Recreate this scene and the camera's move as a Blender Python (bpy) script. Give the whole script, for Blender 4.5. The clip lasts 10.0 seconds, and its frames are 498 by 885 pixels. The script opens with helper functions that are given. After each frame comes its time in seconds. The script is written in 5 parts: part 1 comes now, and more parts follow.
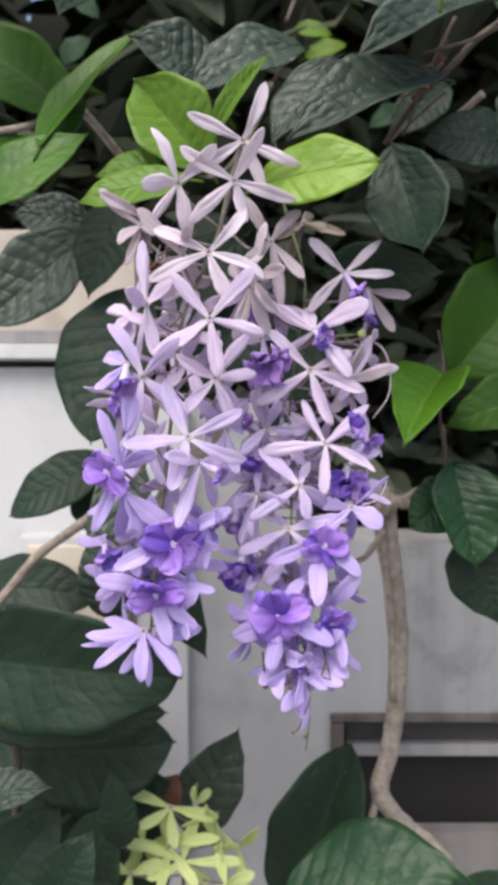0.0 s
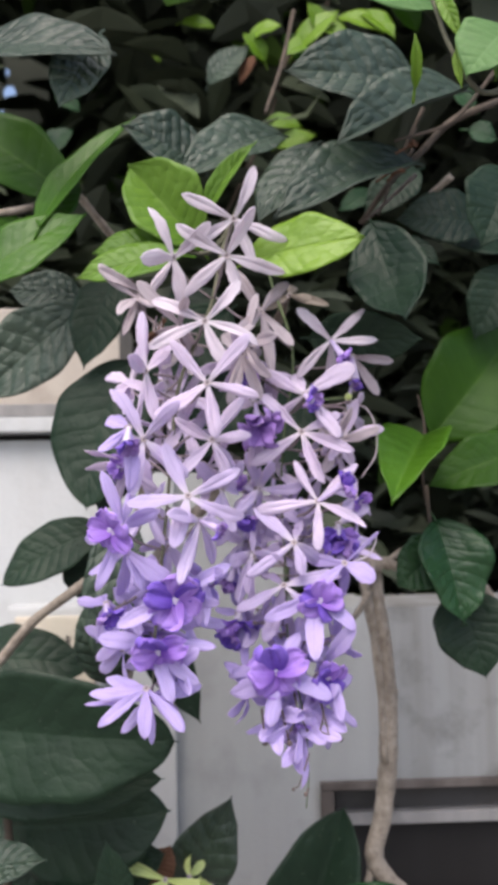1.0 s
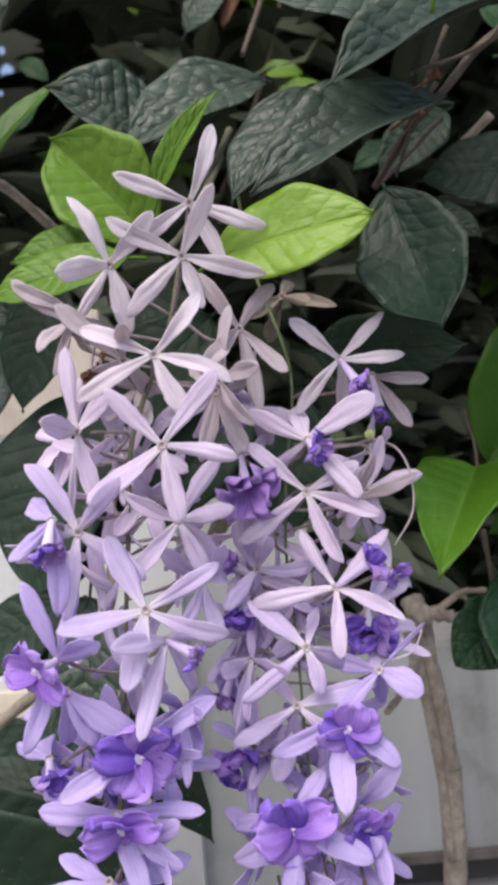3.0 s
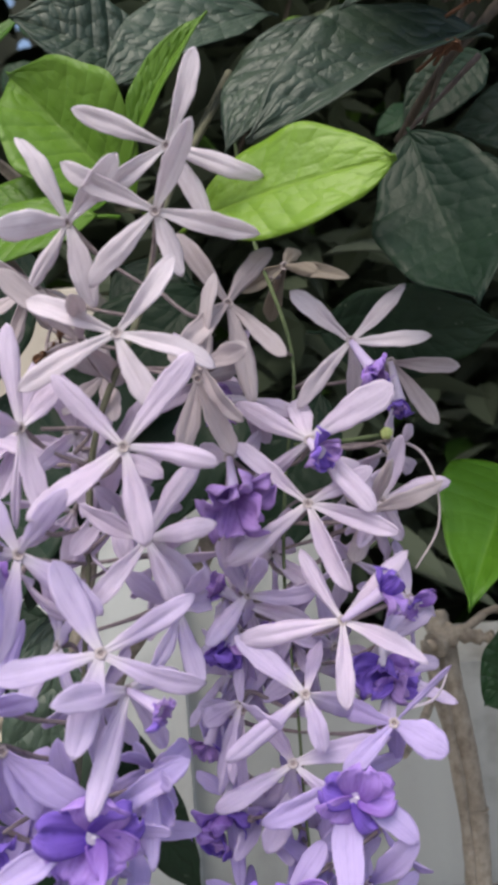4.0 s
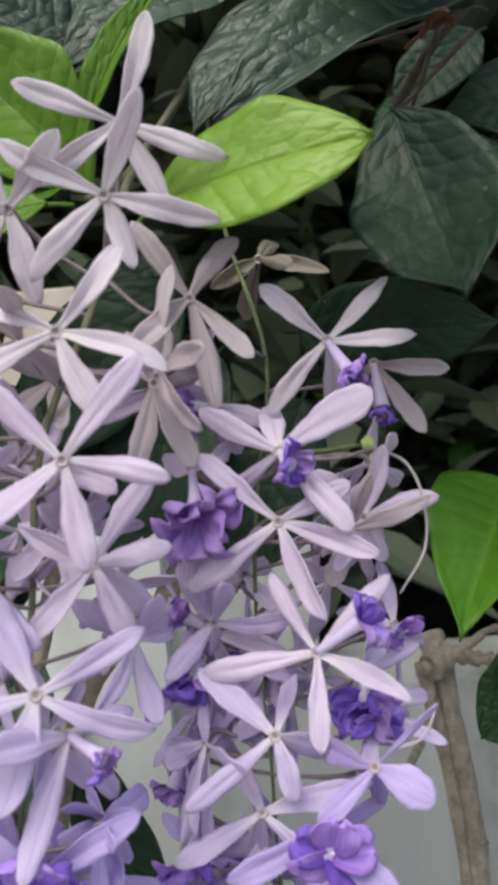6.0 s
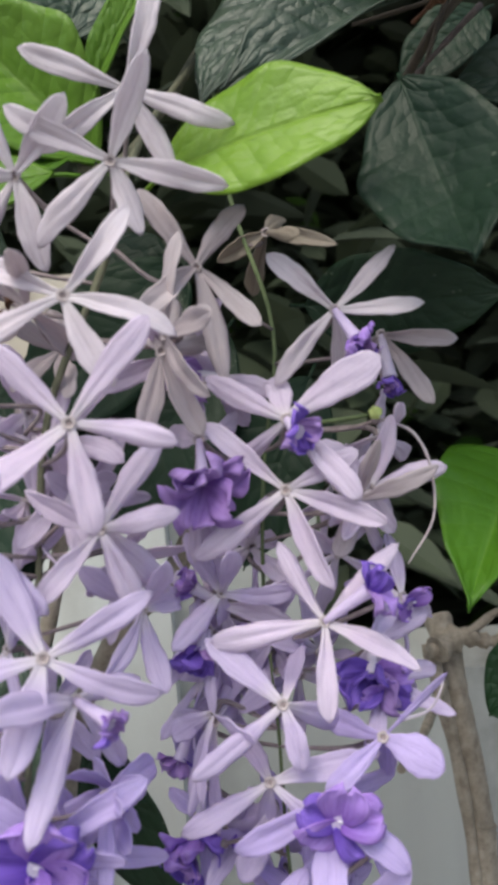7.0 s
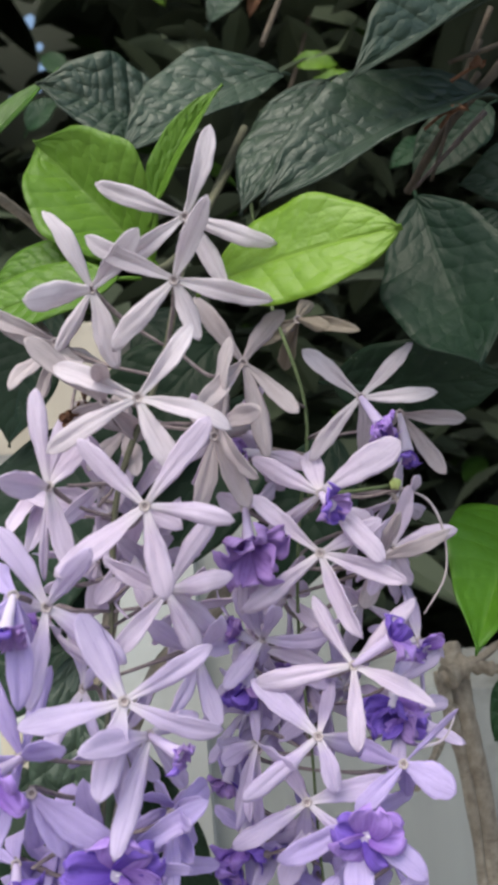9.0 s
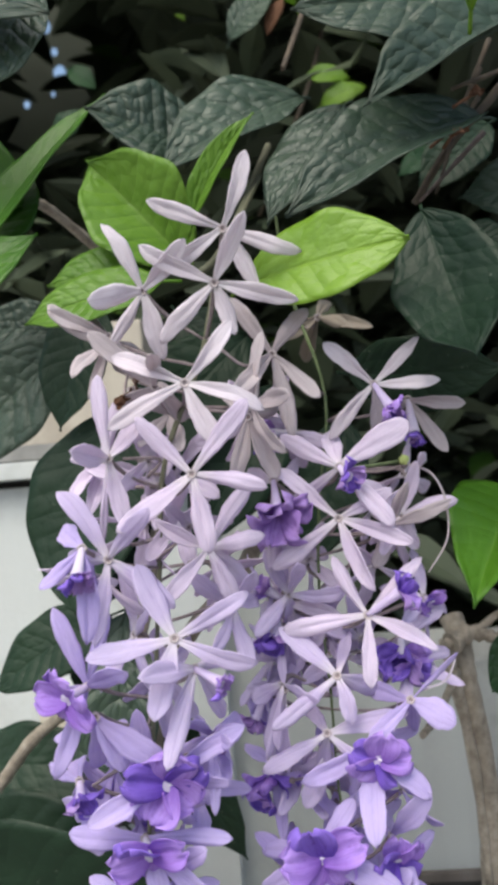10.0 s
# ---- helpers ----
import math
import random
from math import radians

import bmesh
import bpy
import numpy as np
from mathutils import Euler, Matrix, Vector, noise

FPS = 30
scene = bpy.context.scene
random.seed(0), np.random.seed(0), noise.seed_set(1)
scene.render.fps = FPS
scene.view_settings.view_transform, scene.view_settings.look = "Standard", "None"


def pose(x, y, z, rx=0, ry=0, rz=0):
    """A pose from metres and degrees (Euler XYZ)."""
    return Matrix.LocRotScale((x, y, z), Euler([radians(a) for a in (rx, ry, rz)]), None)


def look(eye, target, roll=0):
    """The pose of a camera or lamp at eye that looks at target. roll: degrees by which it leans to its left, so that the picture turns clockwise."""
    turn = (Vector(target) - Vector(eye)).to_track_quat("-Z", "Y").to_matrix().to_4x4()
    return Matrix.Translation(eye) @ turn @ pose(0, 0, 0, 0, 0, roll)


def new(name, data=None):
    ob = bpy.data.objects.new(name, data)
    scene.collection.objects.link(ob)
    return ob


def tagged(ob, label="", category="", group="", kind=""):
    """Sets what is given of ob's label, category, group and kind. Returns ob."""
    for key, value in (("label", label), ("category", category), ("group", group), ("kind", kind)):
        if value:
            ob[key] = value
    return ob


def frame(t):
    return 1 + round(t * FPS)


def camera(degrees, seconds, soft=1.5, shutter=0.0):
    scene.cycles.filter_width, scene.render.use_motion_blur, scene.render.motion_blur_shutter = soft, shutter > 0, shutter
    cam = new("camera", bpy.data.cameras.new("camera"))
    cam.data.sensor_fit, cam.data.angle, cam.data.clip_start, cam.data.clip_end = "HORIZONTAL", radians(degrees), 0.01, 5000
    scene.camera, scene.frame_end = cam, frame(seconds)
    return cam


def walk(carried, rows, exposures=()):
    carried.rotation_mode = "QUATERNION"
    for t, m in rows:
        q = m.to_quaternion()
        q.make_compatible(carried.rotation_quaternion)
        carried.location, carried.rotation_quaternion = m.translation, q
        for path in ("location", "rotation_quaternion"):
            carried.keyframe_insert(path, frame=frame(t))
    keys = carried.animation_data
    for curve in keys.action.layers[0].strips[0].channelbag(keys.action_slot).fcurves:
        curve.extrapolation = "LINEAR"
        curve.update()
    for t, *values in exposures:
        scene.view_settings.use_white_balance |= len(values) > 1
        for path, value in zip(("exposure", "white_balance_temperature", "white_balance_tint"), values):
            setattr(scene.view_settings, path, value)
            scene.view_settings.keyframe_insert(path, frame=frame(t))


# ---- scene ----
cam = camera(32.1, 10.0, soft=4.4)
cam.data.dof.use_dof, cam.data.dof.focus_distance, cam.data.dof.aperture_fstop = True, 0.275, 34.0
METRES, EYE, TILT, LEAN, TURN = 0.33, 1.5, 0.0, 0.0, 0.0
ROWS = [
    (0.0, 0.0, 0.0, 0.0, -0.0, -0.0, 0.0),
    (0.5, -0.0263, -0.0326, -0.0065, -0.7, 1.82, 1.01),
    (1.0, -0.0372, -0.0451, -0.0276, -2.07, 5.25, 1.16),
    (1.5, -0.0315, 0.0228, -0.0086, -2.21, 5.97, 1.29),
    (2.0, 0.0134, 0.1282, 0.0199, -1.59, 4.73, 3.48),
    (2.5, 0.027, 0.1998, 0.0686, -0.12, 3.84, 4.84),
    (4.0, 0.0645, 0.4377, 0.1217, 2.39, 2.22, 4.48),
    (4.5, 0.0632, 0.4726, 0.1218, 2.43, 2.24, 4.54),
    (5.0, 0.0815, 0.4739, 0.1256, 2.42, 2.26, 4.55),
    (6.5, 0.095, 0.5238, 0.1273, 3.2, 2.61, 4.57),
    (7.0, 0.0911, 0.5151, 0.1047, 3.28, 2.54, 4.59),
    (7.5, 0.0944, 0.5014, 0.117, 3.27, 2.5, 4.67),
    (8.0, 0.0774, 0.4775, 0.1345, 3.43, 2.53, 4.68),
    (8.5, 0.0848, 0.4258, 0.1554, 3.47, 2.74, 4.67),
    (9.0, 0.0731, 0.3995, 0.1566, 3.69, 2.98, 4.64),
    (9.5, 0.0465, 0.3402, 0.147, 4.05, 2.92, 4.64),
    (10.0, 0.0591, 0.2813, 0.1321, 4.26, 3.06, 4.58),
]
walk(cam, [(t, pose(0, 0, EYE, TILT, LEAN, TURN) @ pose(METRES * x, METRES * y, METRES * z, 90 + pitch, roll, yaw)) for t, x, y, z, yaw, pitch, roll in ROWS],
     exposures=[(0.0, 0.90, 6620, 13), (2.5, 0.82, 6620, 13), (4.0, 0.65, 6680, 7), (8.0, 0.63, 6650, 2), (10.0, 0.77, 6640, 2)])

# ---- light: open overcast sky in front of a shaded hedge ----
world = bpy.data.worlds.new("overcast_sky")
scene.world = world
world.use_nodes = True
wn, wl = world.node_tree.nodes, world.node_tree.links
sky = wn.new("ShaderNodeTexSky")
sky.sky_type = "NISHITA"
sky.sun_disc = False
sky.sun_elevation, sky.sun_rotation = radians(58), radians(200)
sky.dust_density, sky.air_density = 4.0, 1.0
wn["Background"].inputs["Strength"].default_value = 0.15
wl.new(sky.outputs[0], wn["Background"].inputs["Color"])

sun_data = bpy.data.lights.new("sun", "SUN")
sun_data.energy, sun_data.angle, sun_data.color = 1.1, radians(35), (1.0, 0.97, 0.93)
sun_ob = new("sun", sun_data)
sun_ob.matrix_world = look((-0.6, -2.0, 4.2), (0, 0.4, 1.5))

# ---- materials ----
def material(name, base, rough=0.6):
    m = bpy.data.materials.new(name)
    m.use_nodes = True
    b = m.node_tree.nodes["Principled BSDF"]
    b.inputs["Base Color"].default_value = (*base, 1)
    b.inputs["Roughness"].default_value = rough
    return m, m.node_tree.nodes, m.node_tree.links, b


def math_node(n, l, op, a, b=None, c=None):
    k = n.new("ShaderNodeMath")
    k.operation = op
    for i, v in enumerate((a, b, c)):
        if v is None:
            continue
        if isinstance(v, (int, float)):
            k.inputs[i].default_value = v
        else:
            l.new(v, k.inputs[i])
    return k.outputs[0]


def blend(n, l, fac, a, b, mode="MIX"):
    k = n.new("ShaderNodeMix")
    k.data_type, k.blend_type = "RGBA", mode
    for i, v in ((0, fac), (6, a), (7, b)):
        if isinstance(v, (int, float)):
            k.inputs[i].default_value = v
        elif isinstance(v, tuple):
            k.inputs[i].default_value = (*v, 1)
        else:
            l.new(v, k.inputs[i])
    return k.outputs[2]


def noise_node(n, l, scale, detail=4.0, rough=0.55, coord="Object"):
    c = n.new("ShaderNodeTexCoord")
    k = n.new("ShaderNodeTexNoise")
    k.inputs["Scale"].default_value, k.inputs["Detail"].default_value = scale, detail
    k.inputs["Roughness"].default_value = rough
    l.new(c.outputs[coord], k.inputs["Vector"])
    return k.outputs["Fac"]


def step_range(n, l, v, lo, hi):
    k = n.new("ShaderNodeMapRange")
    k.inputs["From Min"].default_value, k.inputs["From Max"].default_value = lo, hi
    l.new(v, k.inputs["Value"])
    return k.outputs["Result"]


def bump(n, l, height, strength, dist, b):
    k = n.new("ShaderNodeBump")
    k.inputs["Strength"].default_value, k.inputs["Distance"].default_value = strength, dist
    l.new(height, k.inputs["Height"])
    l.new(k.outputs[0], b.inputs["Normal"])


def leaf_material(name, dark, light, vein, rough, quilt, clear=0.0, veins=11.0, spec=0.5, cell=0.55):
    """Leaf blade: u runs along the midrib, v across (0.5 on the midrib)."""
    m, n, l, b = material(name, dark, rough)
    uv = n.new("ShaderNodeUVMap")
    sep = n.new("ShaderNodeSeparateXYZ")
    l.new(uv.outputs[0], sep.inputs[0])
    u, v = sep.outputs[0], sep.outputs[1]
    side = math_node(n, l, "ABSOLUTE", math_node(n, l, "SUBTRACT", v, 0.5))
    wob = noise_node(n, l, 22, 2)
    ph = math_node(n, l, "SUBTRACT", math_node(n, l, "MULTIPLY", u, veins), math_node(n, l, "MULTIPLY", side, veins * 0.32))
    ph = math_node(n, l, "ADD", ph, math_node(n, l, "MULTIPLY", wob, 1.5))
    fr = math_node(n, l, "ABSOLUTE", math_node(n, l, "SUBTRACT", math_node(n, l, "FRACT", ph), 0.5))
    lateral = step_range(n, l, fr, 0.40, 0.5)
    midrib = step_range(n, l, side, 0.035, 0.0)
    lines = math_node(n, l, "MAXIMUM", math_node(n, l, "MULTIPLY", lateral, 0.16), math_node(n, l, "MULTIPLY", midrib, 0.8))
    wob2 = noise_node(n, l, 170, 3)
    pair = n.new("ShaderNodeCombineXYZ")
    l.new(math_node(n, l, "ADD", ph, math_node(n, l, "MULTIPLY", wob2, 0.7)), pair.inputs[0])
    l.new(math_node(n, l, "ADD", math_node(n, l, "MULTIPLY", v, 7.0), math_node(n, l, "MULTIPLY", wob2, 1.1)), pair.inputs[1])
    cells = n.new("ShaderNodeTexVoronoi")
    cells.inputs["Scale"].default_value = 1.25
    l.new(pair.outputs[0], cells.inputs["Vector"])
    big = noise_node(n, l, 35, 5)
    info = n.new("ShaderNodeObjectInfo")
    tone = math_node(n, l, "ADD", math_node(n, l, "MULTIPLY", big, 0.8), math_node(n, l, "MULTIPLY", info.outputs["Random"], 0.35))
    col = blend(n, l, step_range(n, l, tone, 0.3, 0.85), dark, light)
    col = blend(n, l, math_node(n, l, "MULTIPLY", lines, 0.35), col, vein)
    specks = step_range(n, l, noise_node(n, l, 420, 2), 0.70, 0.76)
    col = blend(n, l, math_node(n, l, "MULTIPLY", specks, 0.22 * (1 - clear)), col, (0.30, 0.33, 0.27))
    l.new(col, b.inputs["Base Color"])
    puff = math_node(n, l, "POWER", math_node(n, l, "MULTIPLY", fr, 2.0), 2.2)
    dome = math_node(n, l, "POWER", cells.outputs["Distance"], 1.6)
    lumps = noise_node(n, l, 110, 4, 0.6)
    fine = noise_node(n, l, 900, 2)
    h = math_node(n, l, "ADD", math_node(n, l, "MULTIPLY", puff, -1.0 * cell), math_node(n, l, "MULTIPLY", dome, -1.5 * cell))
    h = math_node(n, l, "ADD", h, math_node(n, l, "MULTIPLY", lumps, 0.8))
    h = math_node(n, l, "ADD", h, math_node(n, l, "MULTIPLY", fine, 0.10))
    h = math_node(n, l, "SUBTRACT", h, math_node(n, l, "MULTIPLY", midrib, 0.5))
    bump(n, l, h, quilt, 0.0011, b)
    b.inputs["Specular IOR Level"].default_value = spec
    if clear > 0:
        tr = n.new("ShaderNodeBsdfTranslucent")
        l.new(col, tr.inputs["Color"])
        mx = n.new("ShaderNodeMixShader")
        mx.inputs[0].default_value = clear
        out = n["Material Output"]
        l.new(b.outputs[0], mx.inputs[1])
        l.new(tr.outputs[0], mx.inputs[2])
        l.new(mx.outputs[0], out.inputs["Surface"])
    return m


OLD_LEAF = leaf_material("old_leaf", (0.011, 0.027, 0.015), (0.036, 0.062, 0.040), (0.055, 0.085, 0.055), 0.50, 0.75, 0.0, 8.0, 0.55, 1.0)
# darker, less glossy copy of the old leaf; its green also holds their shade
DULL_SHADED_LEAF = leaf_material("dull_shaded_leaf", (0.006, 0.017, 0.009), (0.014, 0.033, 0.017), (0.018, 0.038, 0.021), 0.48, 0.50, 0.0, 9.0, 0.22, 0.6)
YOUNG_LEAF = leaf_material("young_leaf", (0.097, 0.212, 0.008), (0.185, 0.325, 0.028), (0.29, 0.43, 0.085), 0.40, 0.75, 0.28, 8.0, 0.45, 0.30)
LIME_LEAF = leaf_material("lime_leaf", (0.066, 0.165, 0.010), (0.145, 0.275, 0.034), (0.23, 0.35, 0.09), 0.42, 0.8, 0.28, 9.0, 0.34, 0.4)
MID_LEAF = leaf_material("mid_leaf", (0.011, 0.045, 0.003), (0.034, 0.098, 0.006), (0.08, 0.17, 0.02), 0.44, 0.4, 0.2, 9.0, 0.20, 0.35)
BRIGHT_LEAF = leaf_material("bright_leaf", (0.029, 0.102, 0.005), (0.080, 0.200, 0.015), (0.16, 0.30, 0.05), 0.40, 0.45, 0.25, 9.0, 0.34, 0.4)
FRESH_LEAF = leaf_material("fresh_leaf", (0.007, 0.034, 0.011), (0.020, 0.066, 0.021), (0.035, 0.085, 0.035), 0.42, 0.7, 0.06, 9.0, 0.34)
SOFT_LEAF = leaf_material("soft_leaf", (0.075, 0.170, 0.050), (0.130, 0.250, 0.085), (0.18, 0.30, 0.13), 0.5, 0.4, 0.2, 9.0, 0.25)
BROWN_LEAF = leaf_material("withered_leaf", (0.12, 0.060, 0.036), (0.21, 0.105, 0.065), (0.17, 0.09, 0.06), 0.7, 0.6, 0.1, 9.0, 0.2)


def petal_material(name, base, edge, line, clear=0.40, veined=0.5, along=0.5, heart=None, rough=0.62):
    """Soft petal: u from the base to the tip, v across; fine uneven veins run along it."""
    m, n, l, b = material(name, base, rough)
    uv = n.new("ShaderNodeUVMap")
    sep = n.new("ShaderNodeSeparateXYZ")
    l.new(uv.outputs[0], sep.inputs[0])
    u, v = sep.outputs[0], sep.outputs[1]
    info = n.new("ShaderNodeObjectInfo")
    shift = math_node(n, l, "MULTIPLY", info.outputs["Random"], 37.0)
    wob = noise_node(n, l, 5, 4, 0.6)

    def along_noise(su, sv, detail):
        k = n.new("ShaderNodeTexNoise")
        k.inputs["Scale"].default_value, k.inputs["Detail"].default_value, k.inputs["Roughness"].default_value = 1.0, detail, 0.6
        c = n.new("ShaderNodeCombineXYZ")
        l.new(math_node(n, l, "MULTIPLY", u, su), c.inputs[0])
        l.new(math_node(n, l, "ADD", math_node(n, l, "MULTIPLY", v, sv), math_node(n, l, "MULTIPLY", wob, 1.6)), c.inputs[1])
        l.new(shift, c.inputs[2])
        l.new(c.outputs[0], k.inputs["Vector"])
        return k.outputs["Fac"]

    patch = along_noise(2.2, 2.0, 3)
    mix = math_node(n, l, "ADD", math_node(n, l, "MULTIPLY", u, along), math_node(n, l, "MULTIPLY", math_node(n, l, "ADD", info.outputs["Random"], math_node(n, l, "SUBTRACT", patch, 0.5)), 1.0 - along))
    col = blend(n, l, mix, base, edge)
    veins = along_noise(1.6, 17.0, 5)
    dark = step_range(n, l, veins, 0.50, 0.74)
    col = blend(n, l, math_node(n, l, "MULTIPLY", dark, veined), col, line)
    side = math_node(n, l, "ABSOLUTE", math_node(n, l, "SUBTRACT", math_node(n, l, "ADD", v, math_node(n, l, "MULTIPLY", math_node(n, l, "SUBTRACT", patch, 0.5), 0.10)), 0.5))
    mid = math_node(n, l, "MULTIPLY", step_range(n, l, side, 0.045, 0.0), step_range(n, l, along_noise(5.0, 0.7, 2), 0.40, 0.62))
    col = blend(n, l, math_node(n, l, "MULTIPLY", mid, 0.55), col, line)
    blot = step_range(n, l, along_noise(7.0, 5.0, 6), 0.56, 0.78)
    col = blend(n, l, math_node(n, l, "MULTIPLY", blot, 0.30), col, line)
    if heart:
        col = blend(n, l, math_node(n, l, "MULTIPLY", step_range(n, l, u, 0.30, 0.05), 0.7), col, heart)
    l.new(col, b.inputs["Base Color"])
    rel = math_node(n, l, "ADD", math_node(n, l, "MULTIPLY", veins, -1.4), math_node(n, l, "MULTIPLY", noise_node(n, l, 26, 3), 0.7))
    bump(n, l, rel, 0.45, 0.0006, b)
    b.inputs["Specular IOR Level"].default_value = 0.22
    tr = n.new("ShaderNodeBsdfTranslucent")
    l.new(col, tr.inputs["Color"])
    mx = n.new("ShaderNodeMixShader")
    mx.inputs[0].default_value = clear
    l.new(b.outputs[0], mx.inputs[1])
    l.new(tr.outputs[0], mx.inputs[2])
    l.new(mx.outputs[0], n["Material Output"].inputs["Surface"])
    return m


PALE_HEART = (0.88, 0.83, 0.87)
SEPAL = {
    "pale": petal_material("sepal_pale", (0.73, 0.65, 0.725), (0.86, 0.795, 0.875), (0.48, 0.395, 0.475), heart=PALE_HEART),
    "lilac": petal_material("sepal_lilac", (0.715, 0.605, 0.77), (0.84, 0.745, 0.905), (0.46, 0.36, 0.54), heart=PALE_HEART),
    "mauve": petal_material("sepal_mauve", (0.645, 0.55, 0.775), (0.775, 0.675, 0.90), (0.43, 0.33, 0.58), heart=PALE_HEART),
    "dusty": petal_material("sepal_dusty", (0.55, 0.475, 0.515), (0.68, 0.61, 0.65), (0.38, 0.30, 0.33)),
    "faded": petal_material("sepal_faded", (0.36, 0.31, 0.27), (0.50, 0.44, 0.38), (0.22, 0.17, 0.14)),
    "blue": petal_material("sepal_blue", (0.57, 0.465, 0.81), (0.72, 0.61, 0.93), (0.38, 0.28, 0.60)),
    "green": petal_material("sepal_green", (0.60, 0.69, 0.27), (0.75, 0.82, 0.42), (0.40, 0.53, 0.16)),
}
VIOLET = petal_material("corolla_violet", (0.24, 0.088, 0.555), (0.60, 0.40, 0.92), (0.21, 0.07, 0.48), 0.3, 0.6, 0.7)
VIOLET_DEEP = petal_material("corolla_deep", (0.11, 0.042, 0.43), (0.34, 0.21, 0.78), (0.08, 0.025, 0.28), 0.25, 0.6, 0.7)
VIOLET_FADED = petal_material("corolla_faded", (0.30, 0.15, 0.50), (0.54, 0.37, 0.76), (0.20, 0.09, 0.38), 0.3, 0.6, 0.5)
TUBE_SKIN = petal_material("corolla_tube_skin", (0.80, 0.74, 0.86), (0.60, 0.42, 0.84), (0.52, 0.40, 0.68), 0.3, 0.3)
WHITE_SPOT, *_ = material("corolla_throat", (0.78, 0.72, 0.84), 0.6)


def stem_material(name, a, c, scale=140):
    m, n, l, b = material(name, a, 0.75)
    f = noise_node(n, l, scale, 6, 0.65)
    g = noise_node(n, l, scale / 6, 3)
    col = blend(n, l, step_range(n, l, f, 0.35, 0.7), a, c)
    col = blend(n, l, math_node(n, l, "MULTIPLY", step_range(n, l, g, 0.5, 0.7), 0.4), col, tuple(x * 0.55 for x in a))
    l.new(col, b.inputs["Base Color"])
    bump(n, l, f, 0.6, 0.0012, b)
    return m


STALK = stem_material("green_stalk", (0.085, 0.085, 0.055), (0.16, 0.16, 0.10))
GREEN_STALK = stem_material("fresh_stalk", (0.065, 0.095, 0.038), (0.13, 0.17, 0.075))
PEDICEL = stem_material("pedicel", (0.20, 0.15, 0.17), (0.32, 0.27, 0.27), 400)
EYE_RING = stem_material("flower_eye", (0.58, 0.49, 0.52), (0.72, 0.65, 0.67), 600)
EYE_HEART = stem_material("flower_heart", (0.24, 0.16, 0.13), (0.42, 0.32, 0.26), 900)
DRY_TWIG = stem_material("dry_twig", (0.075, 0.055, 0.05), (0.16, 0.12, 0.11), 300)
BARK = stem_material("pale_bark", (0.20, 0.165, 0.13), (0.40, 0.35, 0.29), 190)
DARK_BARK = stem_material("dark_bark", (0.045, 0.034, 0.024), (0.10, 0.075, 0.052), 120)


def wall_material(name, base, stain, grime, rough=0.75):
    m, n, l, b = material(name, base, rough)
    c = n.new("ShaderNodeTexCoord")
    mp = n.new("ShaderNodeMapping")
    mp.inputs["Scale"].default_value = (34.0, 9.0, 2.2)
    l.new(c.outputs["Object"], mp.inputs["Vector"])
    k = n.new("ShaderNodeTexNoise")
    k.inputs["Scale"].default_value, k.inputs["Detail"].default_value = 1.0, 6.0
    l.new(mp.outputs[0], k.inputs["Vector"])
    fine = noise_node(n, l, 220, 4)
    spots = noise_node(n, l, 28, 5)
    col = blend(n, l, math_node(n, l, "MULTIPLY", step_range(n, l, k.outputs["Fac"], 0.42, 0.72), grime), base, stain)
    col = blend(n, l, math_node(n, l, "MULTIPLY", step_range(n, l, spots, 0.52, 0.74), grime * 0.8), col, tuple(x * 0.6 for x in stain))
    l.new(col, b.inputs["Base Color"])
    bump(n, l, fine, 0.25, 0.0010, b)
    b.inputs["Specular IOR Level"].default_value = 0.2
    return m


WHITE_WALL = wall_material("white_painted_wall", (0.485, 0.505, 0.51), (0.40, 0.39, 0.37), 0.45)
# grey paint lowered to hold the occlusion on the middle panels
SHADED_GREY_WALL = wall_material("shaded_grey_wall", (0.348, 0.362, 0.360), (0.25, 0.25, 0.245), 0.36)
# streaky wear, with the shade of the leaves above put into the base colour
SHADED_WORN_WALL = wall_material("shaded_worn_wall", (0.272, 0.283, 0.284), (0.17, 0.165, 0.155), 0.8)
# darker, browner grey for the panel below the slot
LOW_PANEL = wall_material("low_panel", (0.19, 0.183, 0.172), (0.11, 0.10, 0.09), 0.7, 0.85)
BEIGE = wall_material("beige_wall", (0.42, 0.38, 0.33), (0.25, 0.21, 0.17), 0.5)
CREAM = wall_material("cream_plastic", (0.58, 0.52, 0.43), (0.40, 0.42, 0.33), 0.35, 0.45)
DIRTY = wall_material("dirty_trim", (0.065, 0.063, 0.062), (0.06, 0.055, 0.05), 0.7)
GRIME = wall_material("grime_trim", (0.13, 0.115, 0.105), (0.06, 0.05, 0.045), 0.9)
LIP = wall_material("grey_lip", (0.26, 0.255, 0.25), (0.12, 0.12, 0.12), 0.5)
# near-black that paints the shade inside the slot and the ledge gap
RECESS_SHADE = wall_material("recess_shade", (0.014, 0.013, 0.013), (0.02, 0.02, 0.02), 0.5, 0.5)
SOIL = wall_material("soil", (0.07, 0.055, 0.04), (0.03, 0.025, 0.02), 0.6, 0.95)
PAVING = wall_material("grey_paving", (0.28, 0.27, 0.26), (0.18, 0.17, 0.16), 0.5, 0.9)


def hedge_material(name, a, c):
    m, n, l, b = material(name, a, 0.55)
    geo = n.new("ShaderNodeNewGeometry")
    col = blend(n, l, geo.outputs["Random Per Island"], a, c)
    l.new(col, b.inputs["Base Color"])
    b.inputs["Specular IOR Level"].default_value = 0.15
    return m


